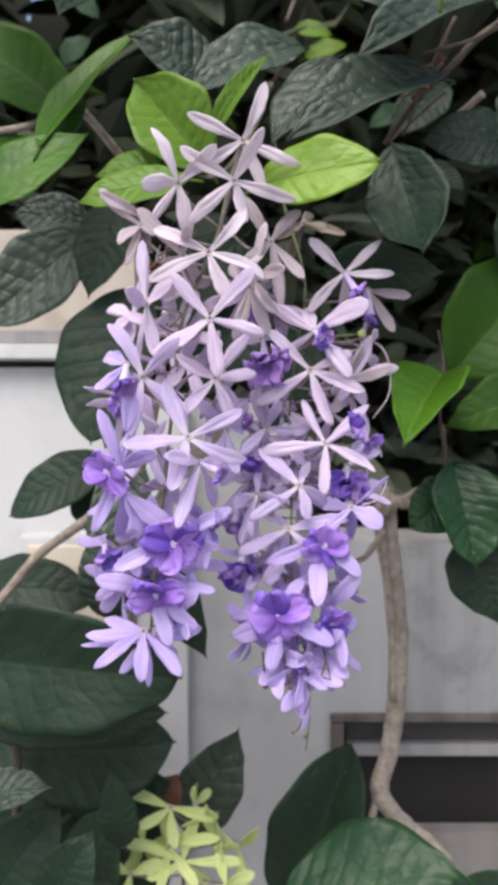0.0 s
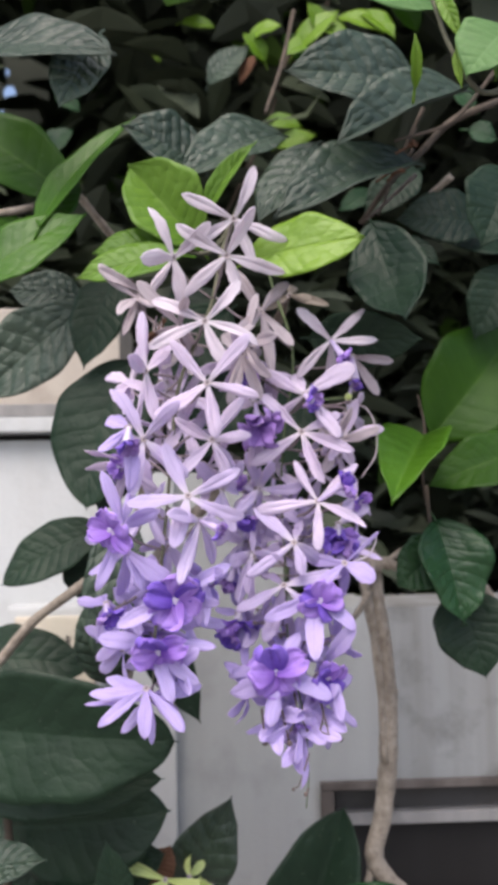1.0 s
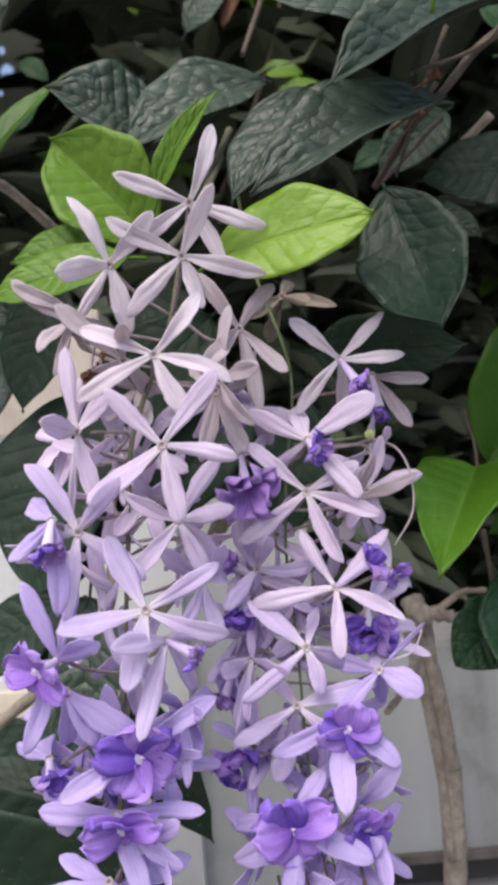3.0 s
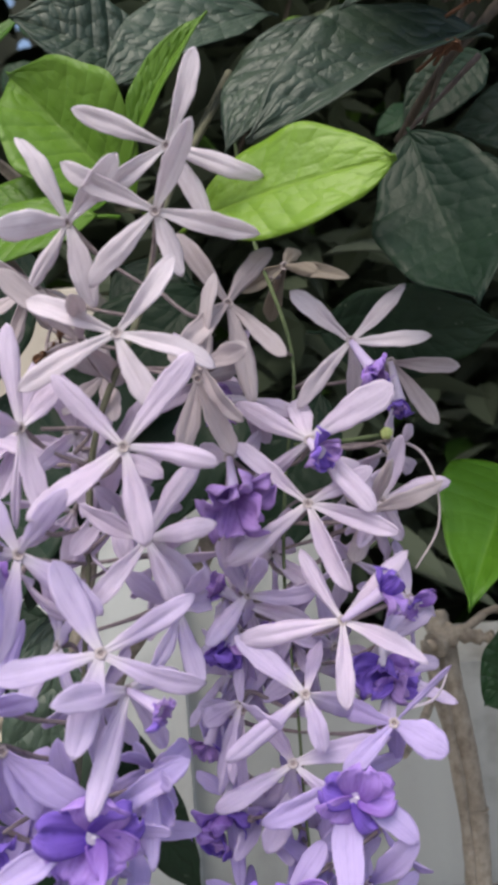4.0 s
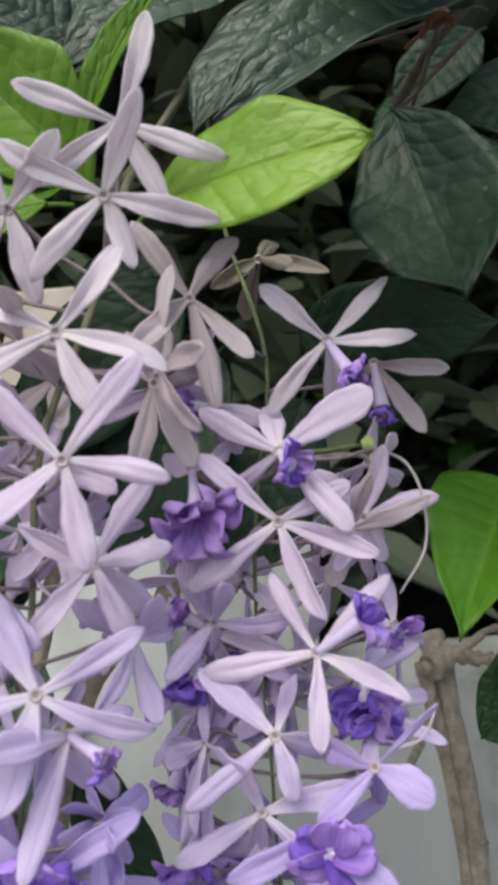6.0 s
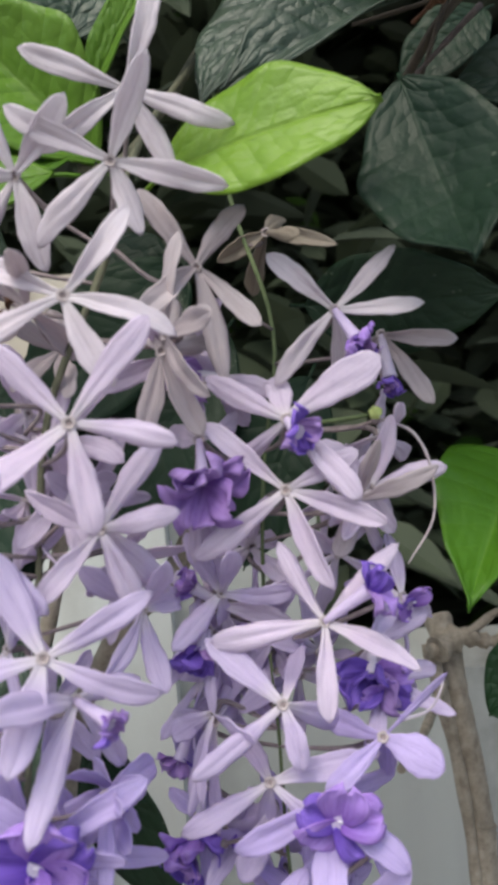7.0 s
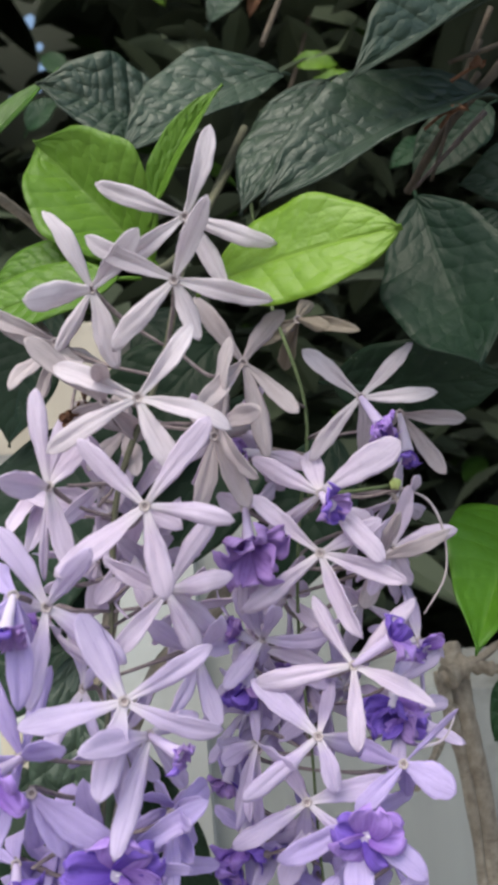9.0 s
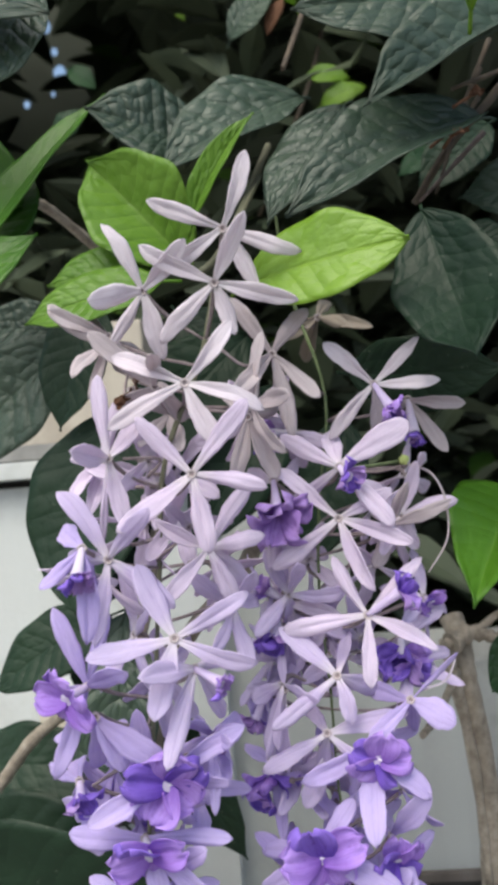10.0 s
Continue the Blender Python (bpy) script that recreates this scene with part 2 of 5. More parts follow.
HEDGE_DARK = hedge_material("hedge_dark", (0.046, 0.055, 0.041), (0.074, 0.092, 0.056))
# dark colour of the flat backdrop, standing in for deep shade among trees
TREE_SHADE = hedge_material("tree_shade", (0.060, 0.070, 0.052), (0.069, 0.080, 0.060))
HEDGE_LIGHT = hedge_material("hedge_light", (0.03, 0.07, 0.012), (0.09, 0.17, 0.03))

# ---- builders ----
def part(name, bm, mat, parent, label=""):
    """One mesh object, under a thing or a part (bm may be a bmesh or mesh data)."""
    if isinstance(bm, bmesh.types.BMesh):
        me = bpy.data.meshes.new(name)
        bm.to_mesh(me)
        bm.free()
    else:
        me = bm
    if mat and not me.materials:
        me.materials.append(mat)
    ob = new(name, me)
    ob.parent = parent
    return tagged(ob, label)


def thing(name, at, label, category, group="", kind=""):
    ob = new(name)
    ob.location = at
    return tagged(ob, label, category, group, kind)


def box(bm, lo, hi, bevel=0.0):
    r = bmesh.ops.create_cube(bm, size=1.0)
    size = [b - a for a, b in zip(lo, hi)]
    mid = [(a + b) / 2 for a, b in zip(lo, hi)]
    bmesh.ops.transform(bm, matrix=Matrix.Translation(mid) @ Matrix.Diagonal((*size, 1)), verts=r["verts"])
    if bevel:
        edges = list({e for v in r["verts"] for e in v.link_edges})
        bmesh.ops.bevel(bm, geom=edges, offset=bevel, segments=2, affect="EDGES", profile=0.6)
    return bm


def slab(name, lo, hi, mat, parent=None, bevel=0.0, label=""):
    return part(name, box(bmesh.new(), lo, hi, bevel), mat, parent, label)


def spline(points, steps=6):
    """Catmull-Rom through the points."""
    p = [Vector(q) for q in points]
    p = [p[0] * 2 - p[1]] + p + [p[-1] * 2 - p[-2]]
    out = []
    for i in range(1, len(p) - 2):
        for k in range(steps):
            t = k / steps
            a, b, c, d = p[i - 1:i + 3]
            out.append(0.5 * (2 * b + (c - a) * t + (2 * a - 5 * b + 4 * c - d) * t * t + (3 * b - a - 3 * c + d) * t ** 3))
    out.append(p[-2])
    return out


def tube(bm, points, r0, r1, sides=8, steps=5, knob=0.0, seed=0):
    """A round tapering stem through the points, with slight swellings."""
    pts = spline(points, steps)
    rnd = random.Random(seed)
    rings = []
    side = Vector((0.31, 0.9, 0.2))
    for i, q in enumerate(pts):
        d = (pts[min(i + 1, len(pts) - 1)] - pts[max(i - 1, 0)]).normalized()
        a = side - d * side.dot(d)
        a = a.normalized() if a.length > 1e-4 else d.orthogonal().normalized()
        b = d.cross(a)
        side = a
        f = i / (len(pts) - 1)
        r = (r0 + (r1 - r0) * f) * (1 + knob * rnd.uniform(-1, 1))
        rings.append([bm.verts.new(q + (a * math.cos(k * math.tau / sides) + b * math.sin(k * math.tau / sides)) * r * (1 + knob * 0.5 * rnd.uniform(-1, 1))) for k in range(sides)])
    for s, t in zip(rings, rings[1:]):
        for k in range(sides):
            bm.faces.new((s[k], s[(k + 1) % sides], t[(k + 1) % sides], t[k])).smooth = True
    bm.faces.new(reversed(rings[0]))
    bm.faces.new(rings[-1])
    return bm


def sheet(bm, surface, nu, nv, thick):
    """A thin closed blade over surface(u, v) -> Vector, with uv; v runs 0..1 across."""
    uvl = bm.loops.layers.uv.verify()
    rows = []
    for i in range(nu + 1):
        rows.append([surface(i / nu, j / nv) for j in range(nv + 1)])
    normals = []
    for i in range(nu + 1):
        line = []
        for j in range(nv + 1):
            du = rows[min(i + 1, nu)][j] - rows[max(i - 1, 0)][j]
            dv = rows[i][min(j + 1, nv)] - rows[i][max(j - 1, 0)]
            k = du.cross(dv)
            line.append(k.normalized() if k.length > 1e-12 else Vector((0, 0, 1)))
        normals.append(line)
    top = [[bm.verts.new(rows[i][j] + normals[i][j] * thick / 2) for j in range(nv + 1)] for i in range(nu + 1)]
    low = [[bm.verts.new(rows[i][j] - normals[i][j] * thick / 2) for j in range(nv + 1)] for i in range(nu + 1)]

    def face(vs, uvs):
        f = bm.faces.new(vs)
        f.smooth = True
        for lp, c in zip(f.loops, uvs):
            lp[uvl].uv = c

    for i in range(nu):
        for j in range(nv):
            c = [(i / nu, j / nv), ((i + 1) / nu, j / nv), ((i + 1) / nu, (j + 1) / nv), (i / nu, (j + 1) / nv)]
            face((top[i][j], top[i + 1][j], top[i + 1][j + 1], top[i][j + 1]), c)
            face((low[i][j + 1], low[i + 1][j + 1], low[i + 1][j], low[i][j]), c[::-1])
    for i in range(nu):
        for j, flip in ((0, False), (nv, True)):
            vs = [top[i][j], low[i][j], low[i + 1][j], top[i + 1][j]]
            face(vs[::-1] if flip else vs, [(i / nu, j / nv)] * 4)
    for j in range(nv):
        for i, flip in ((0, True), (nu, False)):
            vs = [top[i][j], low[i][j], low[i][j + 1], top[i][j + 1]]
            face(vs[::-1] if flip else vs, [(i / nu, j / nv)] * 4)
    return bm


# ---- flowers ----
def mesh_of(name, bm, mat):
    me = bpy.data.meshes.new(name)
    bm.to_mesh(me)
    bm.free()
    me.materials.append(mat)
    return me


def sepal_mesh(mat, rnd, width, widest):
    """A sepal of length 1 along x, facing z: a narrow claw, a creased wavy blade and a small pointed tip."""
    blunt, curl, bend = rnd.uniform(1.9, 3.0), rnd.uniform(-0.10, 0.22), rnd.uniform(-0.09, 0.09)
    crease, cup, twist = rnd.uniform(0.008, 0.034), rnd.uniform(-0.55, 0.35), rnd.uniform(-0.5, 0.5)
    droop, roll_in = rnd.uniform(-0.16, 0.05), rnd.uniform(-0.04, 0.05)
    p = [rnd.uniform(0, 6.28) for _ in range(6)]
    lop = rnd.uniform(-0.12, 0.12)

    def half(u, s):
        a = min(u / widest, 1.0)
        rise = 0.26 + 0.74 * (0.5 - 0.5 * math.cos(a * math.pi)) ** 0.85
        f = max(0.0, (u - widest) / (1 - widest))
        fall = max(0.0, 1 - f ** blunt) ** 0.60
        fall = max(fall, 0.30 * (1 - f) ** 0.5)
        ragged = 1 + 0.045 * math.sin(u * 15 + p[0] + s) + 0.03 * math.sin(u * 31 + p[1] * s)
        return width / 2 * rise * fall * ragged * (1 + lop * s)

    def surface(u, v):
        u = 0.03 + 0.97 * u
        s = (v - 0.5) * 2
        y = s * (half(u, 1 if s > 0 else -1) + 0.003) + bend * u * u
        swell = math.sin(math.pi * min(u * 1.02, 1.0)) ** 0.7
        z = curl * u * (1 - u) * 1.3 + droop * u ** 4 + cup * s * s * width * 0.30 * swell
        z -= crease * swell * math.exp(-(s / 0.28) ** 2) * (0.7 + 0.5 * math.sin(u * 7 + p[2]))
        z += roll_in * abs(s) ** 3 * swell
        z += 0.018 * swell * math.sin(u * 8 + p[3]) * s + 0.011 * abs(s) ** 2 * math.sin(u * 19 + p[4] + 2 * s) * u
        z += 0.006 * swell * math.sin(s * 7 + p[5] + u * 3)
        q = Vector((u, y, z))
        a = twist * u
        return Vector((q.x, q.y * math.cos(a) - q.z * math.sin(a), q.y * math.sin(a) + q.z * math.cos(a)))

    return mesh_of("sepal", sheet(bmesh.new(), surface, 20, 10, 0.014), mat)


def lobe_mesh(mat, rnd, crumple):
    """A corolla petal of length 1 along x, facing z: broad, notched at the tip, with a ruffled rim."""
    p = [rnd.uniform(0, 6.28) for _ in range(5)]
    wide, notch, cup = rnd.uniform(1.0, 1.25), rnd.uniform(0.02, 0.10), rnd.uniform(-0.25, 0.25)

    def surface(u, v):
        s = (v - 0.5) * 2
        a = math.sin(min(u / 0.66, 1.0) * math.pi / 2) ** 0.9
        fall = 1.0 if u < 0.66 else max(0.02, 1 - ((u - 0.66) / 0.36) ** 2.6) ** 0.5
        y = s * (0.24 + (wide / 2 - 0.24) * a) * fall
        x = u * (1 - notch * (1 - abs(s)) ** 2 * u ** 3) + 0.03 * math.sin(s * 6 + p[0]) * u
        rim = u * u * (0.35 + 0.65 * abs(s))
        z = cup * s * s * 0.5 - 0.10 * math.exp(-(s / 0.22) ** 2) * math.sin(math.pi * u) + crumple * rim * (0.10 * math.sin(s * 5.5 + p[1]) + 0.06 * math.sin(s * 11 + p[2] + u * 4) + 0.07 * math.sin(u * 9 + p[3] + s * 3))
        z -= 0.16 * u ** 3
        return Vector((x, y, z))

    return mesh_of("corolla_petal", sheet(bmesh.new(), surface, 14, 14, 0.025), mat)


rng = random.Random(5)
SEPALS = {}
for tone, mat in SEPAL.items():
    broad = {"blue": 0.02, "green": 0.05}.get(tone, 0.0)
    SEPALS[tone] = [sepal_mesh(mat, rng, broad + rng.uniform(0.195, 0.25), rng.uniform(0.50, 0.72)) for _ in range(24)]
LOBES = [lobe_mesh(m, rng, 1.0 if i < 6 else 2.2) for i, m in enumerate((VIOLET, VIOLET, VIOLET, VIOLET, VIOLET, VIOLET_DEEP, VIOLET_DEEP, VIOLET_DEEP, VIOLET, VIOLET, VIOLET_FADED, VIOLET_FADED))]


def eye_mesh():
    """The pale raised ring at a flower's heart, with its sunken middle."""
    bm = bmesh.new()
    k = 12
    rings = []
    for i, (r, z) in enumerate(((0.062, 0.004), (0.070, 0.030), (0.058, 0.044), (0.046, 0.036), (0.034, 0.012), (0.006, 0.006))):
        rings.append([bm.verts.new((r * (1 + 0.12 * math.cos(j * math.tau * 5 / k)) * math.cos(j * math.tau / k), r * (1 + 0.12 * math.cos(j * math.tau * 5 / k)) * math.sin(j * math.tau / k), z)) for j in range(k)])
    for q, (s, t) in enumerate(zip(rings, rings[1:])):
        for i in range(k):
            f = bm.faces.new((s[i], s[(i + 1) % k], t[(i + 1) % k], t[i]))
            f.smooth, f.material_index = True, 1 if q > 3 else 0
    bm.faces.new(rings[-1]).material_index = 1
    me = mesh_of("flower_eye", bm, EYE_RING)
    me.materials.append(EYE_HEART)
    return me


EYE_MESH = eye_mesh()
THROAT = mesh_of("corolla_tube", tube(bmesh.new(), [(0, 0, 0), (0, 0, 0.4), (0, 0, 0.8), (0, 0, 1.0)], 0.075, 0.17, 10, 3), TUBE_SKIN)
_b = bmesh.new()
bmesh.ops.create_icosphere(_b, subdivisions=2, radius=0.05, matrix=Matrix.Translation((0.0, 0.075, 0.03)) @ Matrix.Diagonal((1.5, 0.7, 0.5, 1)))
SPOT = mesh_of("throat_spot", _b, WHITE_SPOT)


class Raceme:
    """A hanging flower spike: an Empty where it hangs, with its stalk and flowers as parts."""

    def __init__(self, name, label, line, r0, r1, mat):
        self.at = Vector(line[0])
        self.ob = thing(name, self.at, label, "flowers", "racemes of the vine")
        self.line = spline(line, 8)
        self.n = 0
        if r0:
            part("stalk", tube(bmesh.new(), [Vector(p) - self.at for p in line], r0, r1, 8, 6, 0.12, 3), mat, self.ob, "thin green-brown flower stalk")

    def flower(self, x, y, z, yaw, pitch, petals, tone="lilac", corolla=0, mouth=(0, -5, 0), tilt=(0, 0), bell=False):
        """One flower facing along its own z; petals: azimuth and lift (degrees), length (mm) and relative breadth;
        corolla: its radius, mouth: where it opens (mm from the heart), tilt: how far it looks down and to the right; bell: half closed and crumpled."""
        rnd = random.Random(self.n * 7 + 1)
        self.n += 1
        c = Vector((x, y, z))
        m = pose(x, y, z, 90 + pitch, 0, yaw)
        back = (m.to_3x3() @ Vector((0, 0, -1))).normalized()
        near = min(self.line, key=lambda p: (p - c - Vector((0, 0, -0.006))).length)
        gap = (near - c).length
        inv = m.inverted()
        a = inv @ (c + back * 0.005)
        mid = inv @ ((c + back * min(0.012, gap * 0.5)) * 0.6 + near * 0.4 - Vector((0, 0, 0.002)))
        end = inv @ near
        bm = tube(bmesh.new(), [Vector((0, 0, 0.0003)), a, mid, end], 0.0010, 0.0005, 6, 4, 0.1, self.n)
        fl = part("flower", bm, PEDICEL, self.ob, "star flower with its violet corolla open" if corolla else "")
        fl.matrix_basis = Matrix.Translation(-self.at) @ m
        eye = part("flower_eye", EYE_MESH, None, fl)
        eye.scale = (0.021,) * 3
        for az, lift, length, broad in petals:
            s = part("sepal", rnd.choice(SEPALS[tone]), None, fl)
            breadth = 0.0247 * broad * rnd.uniform(0.94, 1.08)
            s.matrix_basis = pose(0, 0, 0, 0, 0, az) @ pose(0, 0, 0, 0, -lift, 0) @ pose(0, 0, 0, rnd.uniform(-16, 16), 0, 0) @ Matrix.Diagonal((length / 1000, breadth, 0.024, 1))
        if corolla:
            turn = m.to_3x3().inverted().to_4x4()
            v = Vector(mouth) / 1000
            face = turn @ Matrix.Translation(v) @ pose(0, 0, 0, 90 + tilt[0], 0, tilt[1])
            k = corolla / 1000
            tb = part("corolla_tube", THROAT, None, fl)
            tb.matrix_basis = turn @ v.to_track_quat("Z", "Y").to_matrix().to_4x4() @ Matrix.Diagonal((0.012, 0.012, v.length * (0.85 if bell else 1.0), 1))
            out = -0.0025 if bell else -0.0005
            spin = rnd.uniform(-8, 8)
            for i in range(5):
                lo = part("corolla_petal", LOBES[rnd.randrange(10 if corolla > 9 else 6, 12) if bell else rnd.randrange(6)], None, fl)
                open_by = rnd.uniform(18, 76) if bell else (4 if i in (2, 3) else 24) + rnd.uniform(-14, 18)
                lo.matrix_basis = face @ Matrix.Translation((0, 0, out)) @ pose(0, 0, 0, 0, 0, 90 + spin + 72 * i + rnd.uniform(-12, 12)) @ pose(0, 0, 0, rnd.uniform(-30, 30), -open_by, 0) @ Matrix.Diagonal((k * rnd.uniform(0.85, 1.15) * (1.2 if bell else 1.1), k * rnd.uniform(0.85, 1.2), k * 1.15, 1))
            sp = part("throat_spot", SPOT, None, fl)
            sp.matrix_basis = face @ Matrix.Translation((0, 0, out + 0.0012)) @ Matrix.Diagonal((0.009,) * 3 + (1,))
        return fl

    def fill(self, count, seed, wide, lo, hi):
        """Further flowers round the stalk, behind the ones in front."""
        rnd = random.Random(seed)
        span = [q for q in self.line if lo < q.z < hi]
        for _ in range(count):
            q = rnd.choice(span)
            a = rnd.uniform(-1, 1)
            x, y, z = q.x + a * wide, q.y + 0.004 + 0.016 * rnd.random(), q.z + rnd.uniform(-0.008, 0.004)
            tone = "pale" if z > 1.57 else "lilac" if z > 1.505 else "mauve" if z > 1.475 else "blue"
            spin = rnd.uniform(0, 72)
            cup = rnd.uniform(-10, 35)
            petals = [(spin + 72 * i + rnd.uniform(-9, 9), cup + rnd.uniform(-14, 14), rnd.uniform(19, 23), rnd.uniform(0.7, 1.0)) for i in range(5)]
            self.flower(x, y, z, 55 * a + rnd.uniform(-40, 40), rnd.uniform(-35, 45), petals, tone,
                        rnd.uniform(5, 8) if rnd.random() < 0.15 else 0, (5 * a, -4, -3), (rnd.uniform(0, 50), 50 * a), True)


# ---- leaves ----
def leaf(owner, base, tip, width, face, mat, fold=12, arch=0.08, sway=0.0, wave=0.5, widest=0.45, blunt=0.0, quilt=0.014, veins=9, seed=0, nu=54, nv=14, label=""):
    """A leaf blade from base to tip, about width across, whose upper side looks along face; arch lifts its middle, sway bows it sideways."""
    base, tip = Vector(base), Vector(tip)
    x = tip - base
    L = x.length
    x.normalize()
    n = Vector(face)
    n = (n - x * n.dot(x)).normalized()
    y = n.cross(x)
    m = Matrix((x, y, n)).transposed().to_4x4()
    m.translation = base
    rnd = random.Random(seed + int(abs(base.x) * 9000) + int(base.z * 7000))
    p1, p2, p3 = (rnd.uniform(0, 6.28) for _ in range(3))
    cf, sf = math.cos(radians(fold)), math.sin(radians(fold))

    def half(u):
        w = min(u / 0.975, 1.0)
        a = math.sin(math.pi * w ** (math.log(0.5) / math.log(widest))) if 0 < w < 1 else 0.0
        a = max(a, 0.0) ** (0.72 - 0.25 * blunt)
        if w > 0.86:
            a *= 1 - (0.35 - 0.5 * blunt) * ((w - 0.86) / 0.14) ** 0.8
        if u > 0.8:
            a = max(a, 0.5 * (1 - u))
        return width / 2 * a * (1 + 0.03 * math.sin(u * 19 + p1))

    def surface(u, v):
        s = (v - 0.5) * 2
        h = half(u) * s
        edge = abs(s) ** 2
        z = abs(h) * sf + arch * L * 4 * u * (1 - u)
        z += wave * width * 0.045 * edge * math.sin(u * 13 + (p2 if s > 0 else p3))
        z -= wave * width * 0.05 * math.sin(u * 3.0 + p1) * s
        ph = veins * (u - 0.16 * abs(s)) + (0.5 if s > 0 else 0.0) + 0.45 * math.sin(u * 5 + p3) + 0.20 * math.sin(s * 4 + p2 + 6 * u) + 0.15 * math.sin(u * 17 + s * 3 + p1)
        z += quilt * width * (abs(math.sin(math.pi * ph)) - 0.5) * min(1.0, abs(s) * 3) * (1.1 - abs(s)) * (0.6 + 0.5 * math.sin(u * 23 + s * 5 + p2)) * math.sin(math.pi * min(max(u, 0.02), 0.98)) ** 0.5
        yy = h * cf + sway * L * 4 * u * (1 - u)
        return Vector((u * L, yy, z))

    lf = part("leaf", sheet(bmesh.new(), surface, nu, nv, 0.0005), mat, owner.ob, label)
    lf.matrix_basis = Matrix.Translation(-owner.at) @ m
    rib = bmesh.new()
    pts = [surface(u, 0.5) + Vector((0, 0, -0.0005)) for u in (0.0, 0.2, 0.4, 0.6, 0.8, 0.97)]
    tube(rib, [pts[0] + Vector((-0.006, 0, -0.003))] + pts, 0.0007, 0.0002, 6, 3)
    part("midrib", rib, mat, lf)
    return lf


class Branch:
    """A leafy branch of the vine: an Empty at its foot, with woody stem and leaves as parts."""

    def __init__(self, name, label, line=None, r0=0.003, r1=0.002, mat=None, at=None, category="branch", knob=0.1):
        self.at = Vector(line[0] if line else at)
        self.ob = thing(name, self.at, label, category)
        if line:
            part("stem", tube(bmesh.new(), [Vector(p) - self.at for p in line], r0, r1, 10, 6, knob, 11), mat, self.ob)

    def twig(self, line, r0, r1, mat, knob=0.1, seed=2):
        return part("twig", tube(bmesh.new(), [Vector(p) - self.at for p in line], r0, r1, 8, 5, knob, seed), mat, self.ob)

# ---- the place: ground, wall with its ledge, box and slot ----
WY = 0.66
ground = slab("ground", (-400, -400, -0.3), (400, 400, 0.0), PAVING)
tagged(ground, "grey paved ground in front of the wall", "ground", kind="structure")
bed = slab("planting_bed", (-3, 0.35, 0.0), (3, 3.4, 0.12), SOIL, bevel=0.02)
tagged(bed, "dark soil strip along the wall", "ground", kind="structure")

SLOT_X, SLOT_T, SLOT_B = 0.066, 1.289, 1.203
wall = thing("wall_north", (0, WY, 0), "dirty white painted wall with a dark slot and a ledge", "wall", kind="structure")


def on_wall(name, lo, hi, mat, bevel=0.0, label=""):
    return slab(name, [a - b for a, b in zip(lo, (0, WY, 0))], [a - b for a, b in zip(hi, (0, WY, 0))], mat, wall, bevel, label)


on_wall("wall_panel", (-0.046, WY, 0.0), (0.012, WY + 0.12, 1.53), SHADED_GREY_WALL)
on_wall("wall_panel", (0.012, WY, 0.0), (0.038, WY + 0.12, 1.515), SHADED_GREY_WALL)
on_wall("wall_panel", (0.038, WY, 0.0), (SLOT_X, WY + 0.12, 1.424), SHADED_GREY_WALL)
on_wall("wall_panel", (SLOT_X, WY, SLOT_T), (0.110, WY + 0.12, 1.424), SHADED_GREY_WALL)
on_wall("wall_panel", (0.110, WY, SLOT_T), (1.8, WY + 0.12, 1.422), SHADED_WORN_WALL)
on_wall("wall_panel", (SLOT_X, WY, 0.0), (1.8, WY + 0.12, SLOT_B), LOW_PANEL)
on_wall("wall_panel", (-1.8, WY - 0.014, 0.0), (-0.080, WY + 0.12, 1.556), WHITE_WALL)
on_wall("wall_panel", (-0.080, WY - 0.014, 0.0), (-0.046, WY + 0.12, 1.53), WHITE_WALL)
# shallow near-black panel in place of the slot's shaded hollow
on_wall("slot_back", (SLOT_X, WY + 0.016, SLOT_B), (1.8, WY + 0.12, SLOT_T), RECESS_SHADE)
on_wall("slot_frame", (SLOT_X - 0.004, WY - 0.005, SLOT_T - 0.001), (1.8, WY + 0.03, SLOT_T + 0.005), GRIME, 0.001, "grimy grey-brown frame along the slot")
on_wall("slot_frame", (SLOT_X - 0.004, WY - 0.005, SLOT_B), (SLOT_X + 0.006, WY + 0.03, SLOT_T - 0.0015), GRIME, 0.001)
on_wall("slot_lip", (SLOT_X + 0.009, WY + 0.002, SLOT_T - 0.029), (1.8, WY + 0.03, SLOT_T - 0.020), LIP, 0.001, "pale grey lip across the slot")
on_wall("slot_shutter", (SLOT_X + 0.009, WY + 0.012, SLOT_T - 0.0195), (1.8, WY + 0.03, SLOT_T - 0.0015), DIRTY)
on_wall("ledge", (-1.8, WY - 0.030, 1.561), (-0.080, WY + 0.12, 1.572), WHITE_WALL, 0.001, "thin white ledge on the wall")
on_wall("ledge_gap", (-1.8, WY - 0.008, 1.5565), (-0.080, WY + 0.12, 1.5605), RECESS_SHADE)
on_wall("ledge_cap", (-1.8, WY - 0.022, 1.573), (-0.080, WY + 0.12, 1.583), LIP, 0.001, "grey dirty strip on the ledge")
on_wall("wall_panel", (-1.8, WY + 0.01, 1.584), (-0.088, WY + 0.12, 1.665), BEIGE, 0.002)

cover = thing("cable_box", (-0.131, WY - 0.014, 1.40), "cream plastic cable cover on the white wall", "box")
slab("body", (-0.034, -0.026, -0.045), (0.034, 0.0, 0.034), WHITE_WALL, cover, 0.003, "off-white rim of the cover")
slab("lid", (-0.027, -0.031, -0.038), (0.030, -0.0265, 0.027), CREAM, cover, 0.002)
slab("slit", (0.010, -0.0325, 0.002), (0.012, -0.0315, 0.013), DIRTY, cover)

